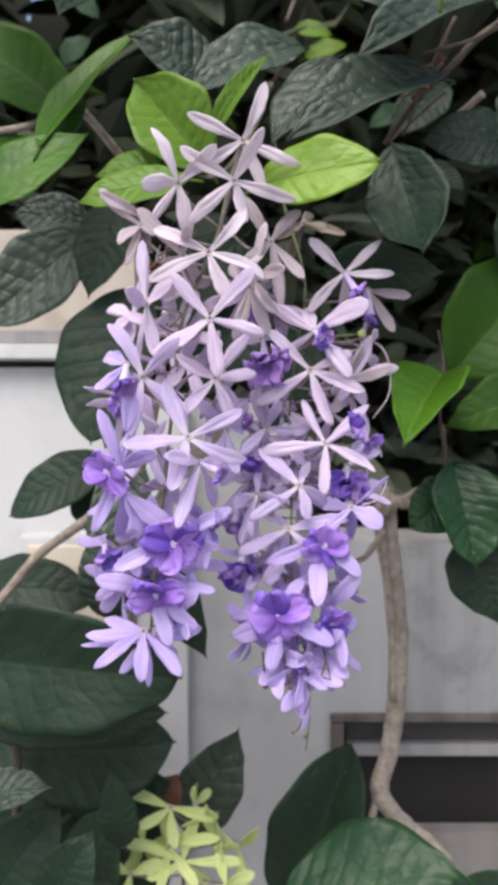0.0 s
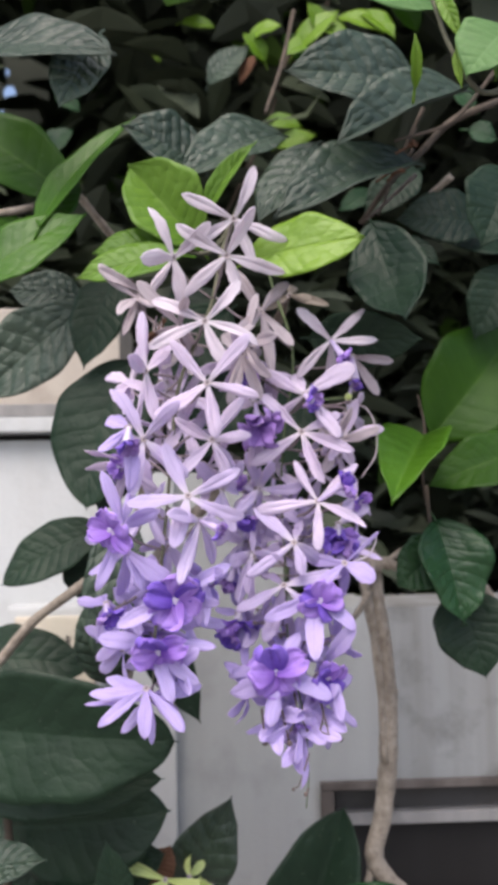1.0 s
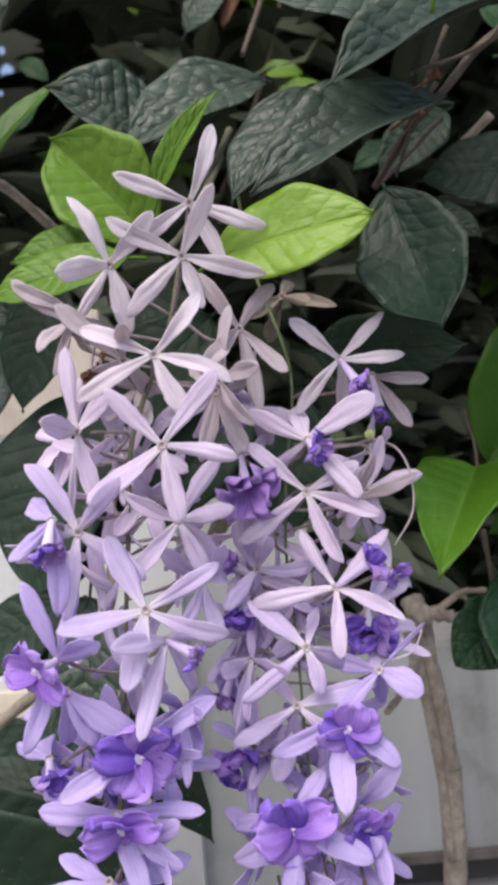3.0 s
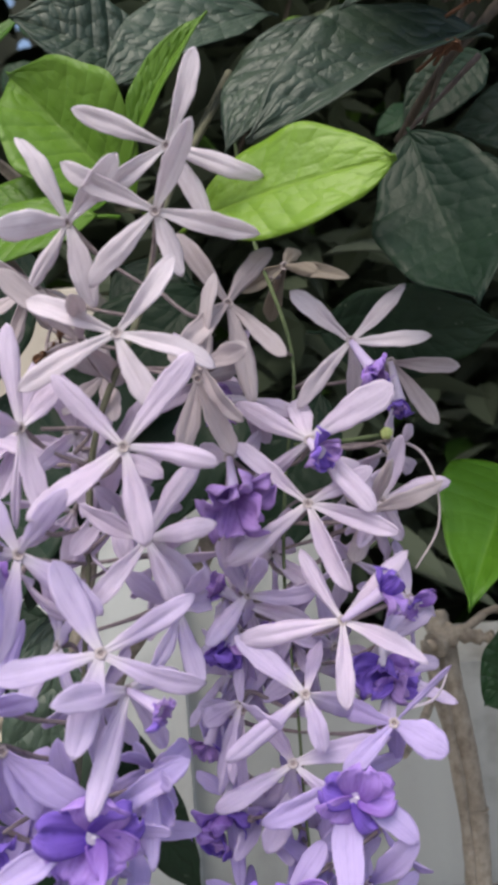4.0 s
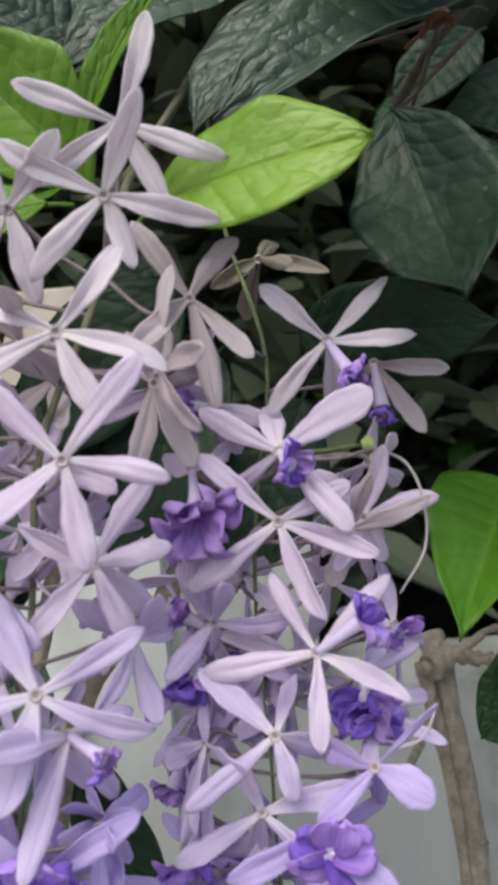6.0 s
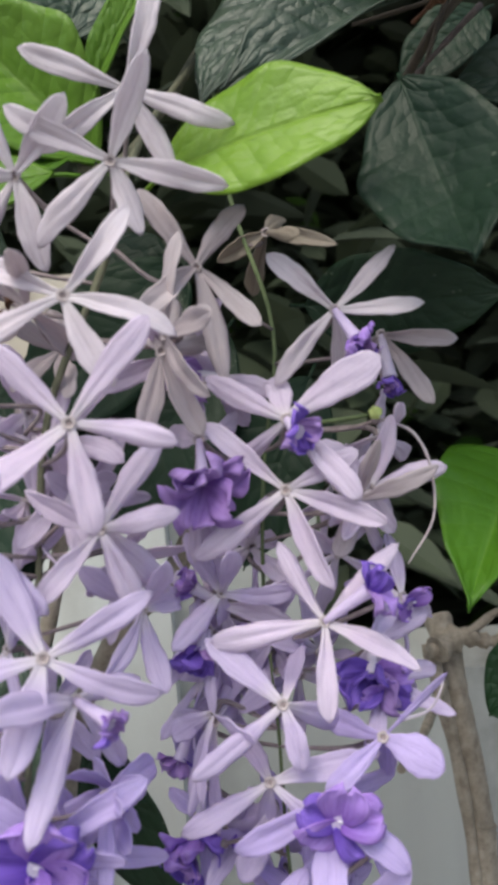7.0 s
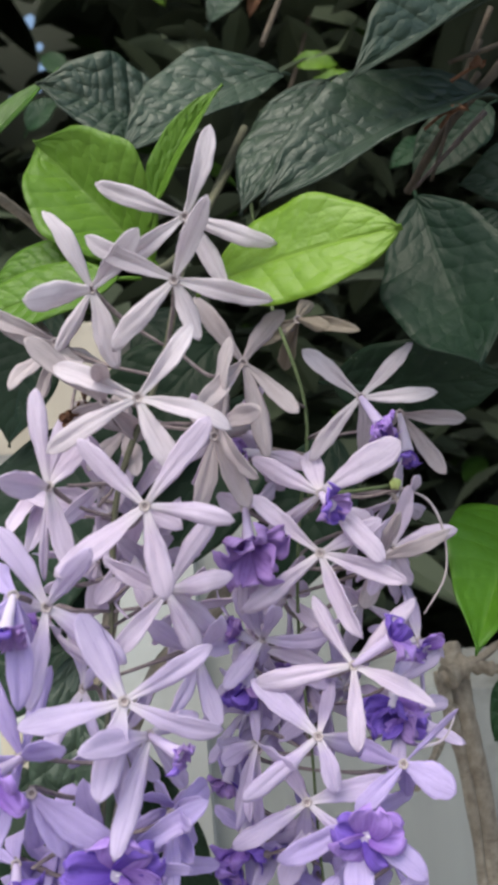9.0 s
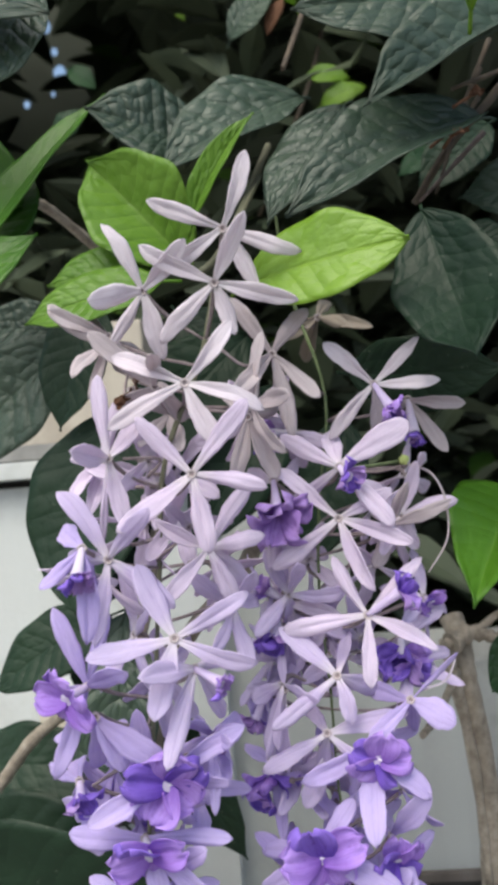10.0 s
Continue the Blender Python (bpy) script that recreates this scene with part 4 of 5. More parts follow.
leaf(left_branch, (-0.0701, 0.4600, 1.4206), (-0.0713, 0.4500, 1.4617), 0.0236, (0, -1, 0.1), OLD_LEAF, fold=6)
leaf(left_branch, (-0.0810, 0.5200, 1.4457), (-0.0978, 0.5100, 1.4869), 0.0341, (0, -1, 0.1), DULL_SHADED_LEAF, fold=6)
leaf(left_branch, (-0.0590, 0.4920, 1.4500), (-0.0236, 0.4880, 1.3782), 0.0270, (0, -1, 0), DULL_SHADED_LEAF, fold=6)
leaf(low_branch, (-0.1830, 0.5600, 1.4028), (-0.0951, 0.5500, 1.4003), 0.0437, (0, -1, 0.35), DULL_SHADED_LEAF, blunt=0.6, fold=6, sway=0.04)
leaf(low_branch, (-0.1600, 0.4600, 1.3880), (-0.0340, 0.4400, 1.3800), 0.0690, (0, -1, -0.06), DULL_SHADED_LEAF, blunt=0.9, fold=14, arch=0.03, widest=0.42, quilt=0.02)
leaf(low_branch, (-0.1601, 0.4900, 1.3478), (-0.0432, 0.4700, 1.3534), 0.0386, (0, -1, 0.2), DULL_SHADED_LEAF, blunt=0.6, fold=10, arch=0.04)
leaf(low_branch, (-0.1394, 0.5200, 1.3148), (-0.0421, 0.5000, 1.3268), 0.0713, (0, -1, 0.1), DULL_SHADED_LEAF, blunt=0.6, fold=6)
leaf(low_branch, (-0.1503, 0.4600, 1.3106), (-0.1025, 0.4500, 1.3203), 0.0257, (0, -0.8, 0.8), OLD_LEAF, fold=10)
leaf(low_branch, (-0.0671, 0.4700, 1.2805), (-0.0741, 0.4600, 1.3254), 0.0210, (0.2, -1, 0.1), DULL_SHADED_LEAF, fold=10)
leaf(low_branch, (-0.0930, 0.4900, 1.2392), (-0.0755, 0.4800, 1.3008), 0.0409, (-0.2, -1, 0.6), DULL_SHADED_LEAF, fold=12)
leaf(low_branch, (-0.1053, 0.4600, 1.2491), (-0.0828, 0.4600, 1.2941), 0.0322, (0, -1, 0.6), DULL_SHADED_LEAF, fold=12)
leaf(low_branch, (-0.1474, 0.4900, 1.2392), (-0.1058, 0.4900, 1.2935), 0.0496, (0, -1, 0.5), DULL_SHADED_LEAF, fold=12)
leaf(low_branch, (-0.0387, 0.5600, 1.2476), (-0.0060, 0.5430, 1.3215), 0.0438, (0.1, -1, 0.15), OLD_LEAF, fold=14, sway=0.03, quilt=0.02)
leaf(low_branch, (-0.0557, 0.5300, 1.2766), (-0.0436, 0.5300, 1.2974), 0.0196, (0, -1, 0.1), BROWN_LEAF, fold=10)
leaf(low_branch, (-0.1110, 0.5300, 1.2801), (-0.0461, 0.5200, 1.2961), 0.0431, (0, -1, 0.1), DULL_SHADED_LEAF, blunt=0.4, fold=6)
leaf(low_branch, (-0.1903, 0.5600, 1.3005), (-0.1080, 0.5500, 1.3184), 0.0622, (0, -1, 0.3), DULL_SHADED_LEAF, fold=8)
leaf(low_branch, (-0.1830, 0.5600, 1.2384), (-0.1008, 0.5500, 1.2646), 0.0684, (0, -1, 0.3), DULL_SHADED_LEAF, fold=8)
leaf(low_branch, (-0.1342, 0.5400, 1.2055), (-0.0708, 0.5400, 1.2760), 0.0624, (0, -1, 0.2), DULL_SHADED_LEAF, fold=8)
leaf(low_branch, (-0.1700, 0.5200, 1.2232), (-0.1191, 0.5200, 1.2571), 0.0533, (0, -1, 0.6), DULL_SHADED_LEAF, fold=8)
leaf(low_branch, (-0.0865, 0.5500, 1.2000), (-0.0542, 0.5500, 1.2790), 0.0504, (0, -1, 0.2), DULL_SHADED_LEAF, fold=8)
leaf(low_branch, (-0.1905, 0.5500, 1.3723), (-0.0695, 0.5300, 1.3596), 0.0587, (0, -1, 0.3), DULL_SHADED_LEAF, fold=14, quilt=0.03)
leaf(corner_branch, (0.0343, 0.5600, 1.1946), (0.0660, 0.5500, 1.3106), 0.0689, (-0.35, -1, 0.1), DULL_SHADED_LEAF, blunt=0.6, fold=28, arch=0.03, sway=0.02, quilt=0.02)
leaf(corner_branch, (0.0185, 0.4800, 1.2445), (0.1257, 0.4600, 1.2581), 0.0772, (0, -0.8, 0.8), FRESH_LEAF, quilt=0.022, fold=14, arch=0.08, wave=1.0)
leaf(corner_branch, (0.1561, 0.4700, 1.2498), (0.1077, 0.4600, 1.2671), 0.0259, (0, -1, 0.3), DULL_SHADED_LEAF, fold=6)
leaf(upper_branch, (0.1120, 0.4850, 1.7000), (0.0771, 0.4780, 1.6680), 0.0270, (0, -1, 0.4), DULL_SHADED_LEAF, fold=14, arch=0.03, quilt=0.01)
leaf(upper_branch, (0.0884, 0.4100, 1.6810), (0.0937, 0.4100, 1.6821), 0.0052, (0, -1, 0.3), BROWN_LEAF, fold=30, wave=4)
leaf(upper_branch, (0.0792, 0.4050, 1.6646), (0.0833, 0.4000, 1.6642), 0.0041, (0, -1, 0.3), BROWN_LEAF, fold=30, wave=4)
leaf(upper_branch, (0.0823, 0.4380, 1.6779), (0.0921, 0.4340, 1.6788), 0.0050, (0.2, -1, 0.5), BROWN_LEAF, fold=34, wave=5)
leaf(hedge_sprig, (0.0206, 0.6800, 1.8961), (0.0486, 0.6700, 1.9026), 0.0220, (0, -1, 0.6), YOUNG_LEAF)
leaf(hedge_sprig, (0.0585, 0.6800, 1.8836), (0.0963, 0.6700, 1.9151), 0.0243, (0, -1, 0.6), YOUNG_LEAF)
leaf(hedge_sprig, (0.0977, 0.6800, 1.9163), (0.1337, 0.6700, 1.8953), 0.0268, (0, -1, 0.6), YOUNG_LEAF)
leaf(hedge_sprig, (0.0829, 0.6800, 1.9012), (0.0704, 0.6700, 1.9225), 0.0189, (0, -1, 0.6), YOUNG_LEAF)
leaf(hedge_sprig, (0.0964, 0.6800, 1.8712), (0.1236, 0.6700, 1.8780), 0.0219, (0, -1, 0.6), YOUNG_LEAF)
leaf(hedge_sprig, (0.0425, 0.8200, 1.8914), (0.0793, 0.8200, 1.8854), 0.0191, (0, -1, 0.3), YOUNG_LEAF)
leaf(hedge_sprig, (0.0532, 0.8200, 1.8649), (0.0933, 0.8200, 1.8765), 0.0215, (0, -1, 0.3), YOUNG_LEAF)
leaf(hedge_sprig, (0.0783, 0.6800, 1.9112), (0.1049, 0.6700, 1.8854), 0.0243, (0, -1, 0.6), YOUNG_LEAF)
leaf(hedge_sprig, (0.1172, 0.6800, 1.9213), (0.1430, 0.6700, 1.8904), 0.0224, (0, -1, 0.6), YOUNG_LEAF)
leaf(hedge_sprig, (0.0344, 0.6800, 1.8762), (0.0155, 0.6700, 1.8952), 0.0218, (0, -1, 0.6), YOUNG_LEAF)
leaf(hedge_sprig, (0.0955, 0.9200, 2.0092), (0.0706, 0.9200, 2.0428), 0.0296, (0, -1, 0.3), MID_LEAF)
leaf(hedge_sprig, (0.1855, 0.9200, 2.0025), (0.1476, 0.9200, 2.0294), 0.0372, (0, -1, 0.3), MID_LEAF)
leaf(hedge_sprig, (0.1968, 0.9000, 2.0711), (0.2208, 0.9000, 2.0312), 0.0330, (0, -1, 0.3), MID_LEAF)
leaf(hedge_sprig, (-0.0413, 0.8600, 2.0198), (-0.0055, 0.8600, 2.0136), 0.0182, (0, -1, 0.3), YOUNG_LEAF)
leaf(hedge_sprig, (-0.1732, 0.8600, 1.9420), (-0.1486, 0.8600, 1.9204), 0.0204, (0, -1, 0.3), FRESH_LEAF)
leaf(hedge_sprig, (-0.0754, 0.9000, 2.0079), (-0.0662, 0.9000, 1.9968), 0.0072, (0, -1, 0.3), YOUNG_LEAF)
leaf(hedge_sprig, (0.0779, 0.6800, 1.8936), (0.0480, 0.6700, 1.8755), 0.0197, (0, -1, 0.6), YOUNG_LEAF)
leaf(hedge_sprig, (0.1160, 0.6800, 1.8861), (0.1419, 0.6700, 1.8607), 0.0220, (0, -1, 0.6), YOUNG_LEAF)
leaf(hedge_sprig, (-0.1730, 0.8000, 1.8512), (-0.1458, 0.8000, 1.8738), 0.0249, (0, -1, 0.3), FRESH_LEAF)
leaf(hedge_sprig, (0.1350, 0.7500, 1.7902), (0.1032, 0.7500, 1.7718), 0.0193, (0, -1, 0.3), FRESH_LEAF)
leaf(hedge_sprig, (-0.0134, 0.7000, 1.8669), (0.0214, 0.7000, 1.9000), 0.0279, (-0.2, -1, 0.3), OLD_LEAF)
leaf(hedge_sprig, (0.0261, 0.7000, 1.8924), (0.0134, 0.7000, 1.8669), 0.0123, (-0.2, -1, 0.3), BROWN_LEAF)
leaf(hedge_sprig, (0.1797, 0.6000, 1.7789), (0.2006, 0.6000, 1.7701), 0.0194, (-0.2, -1, 0.3), FRESH_LEAF)
leaf(hedge_sprig, (0.2008, 0.6500, 1.8213), (0.1829, 0.6500, 1.8356), 0.0180, (-0.2, -1, 0.3), FRESH_LEAF)

# ---- the flowers: place, turn, each sepal's azimuth, lift, length (mm) and breadth; corolla: radius, mouth, tilt ----
long_raceme.flower(-0.0027, 0.3660, 1.6276, 4, 17, ((64, 5, 24.8, 1), (155, 6, 25.5, 1), (210, 6, 25.8, 1), (339, 6, 26.3, 1), (300, 5, 22.2, 1)), "pale")
long_raceme.flower(-0.0062, 0.3600, 1.6088, 5, 14, ((61, 30, 25.5, 1), (223, 6, 25.4, 1), (343, 6, 27.0, 1), (293, 4, 17.4, 1), (152, 6, 25.8, 1)), "pale")
long_raceme.flower(-0.0301, 0.3660, 1.6098, 10, 13, ((114, 5, 24.2, 1), (183, 57, 24.9, 1.25), (237, 4, 20.0, 0.7), (287, 5, 22.8, 1), (41, 39, 25.5, 1)), "pale")
long_raceme.flower(-0.0163, 0.3490, 1.5767, 8, 7, ((45, 6, 23.0, 1), (341, 6, 25.1, 1), (289, 5, 21.8, 1), (205, 6, 26.9, 1), (152, -20, 25.5, 0.9)), "pale")
long_raceme.flower(-0.0274, 0.3600, 1.5777, 10, 7, ((139, 6, 26.4, 1.1), (86, 64, 22.6, 0.9), (209, -53, 24.1, 1), (307, -52, 24.3, 1)), "dusty")
long_raceme.flower(-0.0419, 0.3520, 1.5561, 13, 2, ((98, 6, 25.4, 1), (171, 64, 22.7, 1.2), (47, 4, 16.3, 0.9), (281, 5, 23.4, 0.9), (261, -11, 25.5, 0.5)), "lilac")
long_raceme.flower(-0.0307, 0.3740, 1.5468, 10, 0, ((162, 5, 24.8, 1), (110, -48, 25.5, 1), (68, -31, 25.5, 1), (276, -46, 25.5, 1)), "lilac")
long_raceme.flower(-0.0156, 0.3440, 1.5492, 8, 0, ((133, 6, 23.2, 1), (52, 7, 27.2, 1), (350, 5, 22.3, 1), (277, 6, 23.5, 1), (215, 7, 27.3, 1)), "lilac")
long_raceme.flower(-0.0426, 0.3460, 1.5260, 14, -5, ((114, 6, 24.8, 1.15), (45, 55, 25.5, 0.9), (321, 6, 24.2, 1.1), (259, 6, 25.0, 0.9), (165, -52, 24.3, 1)), "mauve")
long_raceme.flower(-0.0480, 0.3380, 1.5303, 16, -4, ((224, 4, 16.2, 0.7), (121, -61, 22.4, 1), (281, -45, 25.5, 0.8), (271, 7, 26.8, 1)), "blue", 5.0, (-0.1, -9.0, -8.8), (44, 0), True)
long_raceme.flower(-0.0140, 0.3580, 1.5265, 7, -5, ((55, 6, 23.9, 1), (6, 4, 17.6, 1), (157, 4, 18.6, 1), (227, 5, 20.8, 1), (291, 4, 18.6, 0.9), (318, -40, 25.5, 1)), "lilac")
long_raceme.flower(-0.0243, 0.3440, 1.5021, 10, -11, ((24, 6, 25.2, 1), (190, 6, 25.8, 1), (330, 6, 24.9, 1), (254, 6, 23.5, 1.15), (114, 6, 24.1, 1.3)), "mauve")
long_raceme.flower(-0.0199, 0.3500, 1.4919, 8, -13, ((183, 57, 24.7, 1.1), (246, 6, 23.7, 1), (252, 7, 29.3, 0.9), (23, -57, 23.3, 1), (303, -44, 25.5, 0.9)), "mauve", 4.1, (9.5, -6.0, -4.2), (20, 57), True)
long_raceme.flower(-0.0180, 0.3620, 1.4678, 8, -18, ((35, -57, 23.2, 1), (289, -62, 22.3, 0.9), (267, 5, 21.8, 0.6), (327, 74, 21.0, 0.8), (254, -56, 23.3, 0.6)), "blue", 3.1, (2.7, -4.0, -2.0), (22, 33), True)
long_raceme.flower(-0.0514, 0.3460, 1.4896, 10, -3, ((108, 5, 25.1, 0.9), (32, 56, 25.0, 1.1), (198, -48, 25.5, 0.9), (245, 5, 27.6, 0.9), (75, -37, 25.5, 0.7)), "blue", 9.0, (-3.5, -10.0, -1.0), (4, -28))
long_raceme.flower(-0.0502, 0.3480, 1.4801, 10, -5, ((294, 3, 18.3, 1.05), (316, 5, 25.6, 1.2), (265, -39, 25.5, 0.8), (209, -50, 25.1, 0.8)), "blue")
long_raceme.flower(-0.0604, 0.3620, 1.4573, 11, -9, ((168, -57, 23.3, 0.7), (116, -72, 21.0, 1.2), (308, -60, 22.7, 0.9), (257, -53, 24.3, 0.9), (286, 3, 16.8, 0.9)), "blue", 5.5, (1.2, -4.0, -5.3), (52, 16), True)
long_raceme.flower(-0.0327, 0.3520, 1.4601, 7, -8, ((349, 4, 20.9, 1), (211, 5, 24.8, 1), (28, 5, 29.0, 0.9), (184, -55, 23.7, 0.9), (308, -42, 25.5, 1)), "blue", 11.7, (3.1, -5.0, -0.6), (24, 14))
long_raceme.flower(-0.0403, 0.3580, 1.4403, 8, -12, ((171, 4, 23.0, 1.05), (359, 5, 26.6, 0.9), (221, -51, 24.9, 0.9), (315, 5, 25.8, 0.9), (285, 9, 25.5, 1)), "blue", 10.8, (3.3, -8.0, -1.9), (34, -8))
long_raceme.flower(-0.0429, 0.3520, 1.4232, 9, -15, ((187, 4, 23.1, 0.9), (211, 4, 24.1, 0.75), (265, 4, 19.9, 1), (315, 4, 23.3, 0.95), (161, -48, 25.5, 0.9)), "blue")
long_raceme.flower(-0.0420, 0.3580, 1.4181, 8, -15, ((182, 5, 27.1, 0.5), (232, -49, 25.4, 0.8), (273, 3, 18.5, 0.5), (337, -51, 24.8, 0.9), (24, -57, 23.3, 0.9), (14, -24, 25.5, 1)), "blue")
long_raceme.flower(-0.0468, 0.3860, 1.5999, 13, 10, ((155, 4, 22.1, 0.9), (126, -45, 25.5, 0.5), (250, 5, 22.8, 0.6), (286, -49, 25.3, 0.8), (253, -45, 25.5, 0.5)), "dusty")
long_raceme.flower(-0.0348, 0.3780, 1.5552, 48, 12, ((199, 21, 20.0, 1), (267, 24, 20.2, 1), (331, 4, 20.0, 1), (54, -35, 16.0, 1), (121, 17, 20.0, 1)), "lilac")
long_raceme.flower(-0.0275, 0.3800, 1.5357, 12, 12, ((224, 46, 20.0, 1), (287, 52, 20.0, 1), (9, -35, 16.0, 1), (88, 40, 20.0, 1), (153, -35, 16.0, 1)), "lilac")
long_raceme.flower(-0.0434, 0.3780, 1.4985, -36, -12, ((252, 29, 20.7, 1), (299, 5, 20.7, 1), (31, 27, 20.7, 1), (85, 21, 22.6, 1), (162, -35, 16.6, 1)), "mauve")
long_raceme.flower(-0.0354, 0.3850, 1.4834, 24, 24, ((174, 31, 20.0, 1), (258, 30, 20.6, 1), (299, 15, 20.0, 1), (27, -35, 16.0, 1), (99, -35, 16.0, 1)), "mauve")
long_raceme.flower(0.0019, 0.3700, 1.5700, -36, 0, ((308, 8, 22.2, 1), (5, 18, 22.2, 1), (75, 1, 24.2, 1), (153, -35, 17.8, 1), (225, -35, 17.8, 1)), "dusty")
long_raceme.flower(-0.0279, 0.3850, 1.5713, 12, 0, ((227, 40, 20.0, 1), (284, 45, 20.0, 1), (9, -35, 16.0, 1), (81, -35, 16.0, 1), (150, 41, 20.0, 1)), "dusty")
long_raceme.flower(-0.0101, 0.3780, 1.5059, 24, 12, ((233, 38, 20.0, 1), (280, 27, 20.6, 1), (0, -35, 16.0, 1), (76, 47, 20.0, 1), (142, 20, 20.0, 1)), "mauve")
long_raceme.flower(-0.0511, 0.3800, 1.5555, 12, -12, ((237, 43, 21.9, 1), (263, 35, 21.9, 1), (0, -35, 17.5, 1), (73, 25, 23.9, 1), (144, -35, 17.5, 1)), "lilac")
long_raceme.flower(-0.0480, 0.3850, 1.5964, 12, -24, ((239, 34, 23.5, 1), (299, 42, 23.5, 1), (18, -35, 18.8, 1), (90, -35, 18.8, 1), (152, 24, 23.5, 1)), "dusty")
long_raceme.flower(-0.0186, 0.3750, 1.4643, -24, 12, ((267, 43, 20.0, 1), (342, 44, 20.0, 1), (30, 32, 20.0, 1), (97, 48, 20.0, 1), (180, -35, 16.0, 1)), "blue")
long_raceme.flower(-0.0533, 0.3780, 1.4566, -24, 0, ((276, 60, 20.0, 1), (311, 36, 20.0, 1), (27, 35, 20.0, 1), (99, -35, 16.0, 1), (171, -35, 16.0, 1)), "blue")
long_raceme.flower(-0.0312, 0.3650, 1.4283, -24, 0, ((276, 49, 20.0, 1), (328, 38, 20.0, 1), (38, 30, 20.0, 1), (117, -35, 16.0, 1), (189, -35, 16.0, 1)), "blue")
short_raceme.flower(0.0095, 0.3780, 1.5875, 1, 8, ((54, 4, 18.6, 1), (123, 5, 23.0, 1.1), (315, 5, 21.5, 1), (283, 6, 28.7, 1), (224, 48, 25.5, 1)), "dusty")
short_raceme.flower(0.0264, 0.4200, 1.6064, -2, 11, ((343, 4, 21.2, 0.9), (347, 66, 22.2, 0.8), (203, 3, 16.5, 0.9), (246, -43, 25.5, 1), (65, -69, 21.2, 1)), "faded")
short_raceme.flower(0.0002, 0.3720, 1.5668, 8, 9, ((14, -54, 23.8, 1), (130, -56, 23.3, 1), (289, 6, 22.3, 0.9), (255, 7, 23.5, 0.9), (72, -53, 23.9, 1)), "dusty")
short_raceme.flower(0.0126, 0.3900, 1.5617, 1, 3, ((341, 3, 15.9, 0.95), (141, -55, 23.7, 1), (290, -53, 24.2, 1)), "lilac", 7.2, (-7.8, -3.0, 0.5), (-3, -69), True)
short_raceme.flower(0.0062, 0.3840, 1.5457, 6, 3, ((21, -57, 23.0, 1), (101, -57, 23.1, 1), (165, -68, 21.3, 1), (264, 8, 30.6, 0.7), (273, 8, 29.5, 0.6)), "lilac", 9.6, (1.3, -8.0, -12.1), (16, 14), True)
short_raceme.flower(0.0425, 0.3850, 1.5753, -6, 6, ((131, 5, 21.9, 0.95), (40, 4, 21.3, 0.85), (354, 5, 21.8, 0.85), (222, 5, 23.7, 0.85), (270, -36, 25.5, 1)), "pale", 5.6, (5.1, -6.0, -10.1), (52, 40), True)
short_raceme.flower(0.0552, 0.4020, 1.5707, -8, 4, ((348, 4, 20.0, 0.8), (304, 5, 23.2, 1), (214, -56, 23.5, 1), (270, -49, 25.3, 0.8)), "dusty", 4.2, (1.3, -3.0, -14.1), (77, 22), True)
short_raceme.flower(0.0284, 0.3750, 1.5484, -3, 0, ((151, 5, 21.7, 1.1), (33, 6, 26.3, 1.45), (216, -26, 25.5, 0.9), (307, 6, 25.6, 0.95), (106, -56, 23.5, 1)), "lilac", 5.0, (2.5, -6.0, -4.2), (33, 22), True)
short_raceme.flower(0.0268, 0.3790, 1.5316, -2, -4, ((137, 6, 25.8, 1), (27, 4, 19.8, 0.9), (339, 6, 25.8, 1), (291, 6, 26.2, 1.1), (214, 6, 27.7, 1)), "lilac")
short_raceme.flower(0.0446, 0.3920, 1.5276, -6, -4, ((14, 4, 21.8, 0.95), (250, 3, 15.5, 0.9), (136, -54, 23.9, 1), (65, 57, 24.7, 0.6), (115, -58, 23.1, 1)), "dusty")
short_raceme.flower(0.0335, 0.3790, 1.4996, -4, -10, ((119, 5, 22.1, 0.85), (41, 5, 25.7, 0.9), (337, 5, 24.5, 1), (269, 5, 23.1, 0.95), (187, 6, 28.2, 1)), "lilac", 6.3, (12.8, -4.0, 8.5), (-32, 72), True)
short_raceme.flower(0.0070, 0.3960, 1.5030, 2, -9, ((347, 4, 19.3, 1), (107, -55, 23.6, 1), (191, -60, 22.6, 0.9), (286, -42, 25.5, 1)), "lilac", 4.8, (-7.6, -3.0, 6.4), (-38, -68), True)
short_raceme.flower(0.0220, 0.3770, 1.4812, -1, -14, ((135, 5, 24.1, 1.1), (69, -48, 25.5, 0.8), (344, -54, 24.0, 1), (218, 6, 27.0, 1), (290, 3, 15.4, 1)), "mauve")
short_raceme.flower(0.0039, 0.3920, 1.4975, 2, -10, ((226, -23, 25.5, 1), (281, -36, 25.5, 0.8), (268, 4, 20.7, 0.5)), "mauve", 6.6, (-2.2, -4.0, -6.2), (53, -28), True)
short_raceme.flower(0.0172, 0.3810, 1.4620, 0, -18, ((13, 5, 25.1, 1), (206, 5, 24.3, 1), (315, 5, 23.9, 0.8), (257, -46, 25.5, 1), (117, -52, 24.5, 1)), "mauve")
short_raceme.flower(0.0314, 0.3790, 1.4568, -3, -19, ((202, 5, 25.4, 1.05), (262, 6, 28.8, 1.2), (319, 5, 22.8, 1), (20, -50, 24.9, 1)), "blue", 9.7, (1.6, -8.0, -1.4), (4, 6))
short_raceme.flower(0.0450, 0.3800, 1.4713, -6, -16, ((336, 3, 15.6, 1.35), (223, 4, 19.0, 1), (162, -42, 25.5, 1), (262, -67, 21.4, 1), (42, 4, 21.7, 0.25)), "blue")
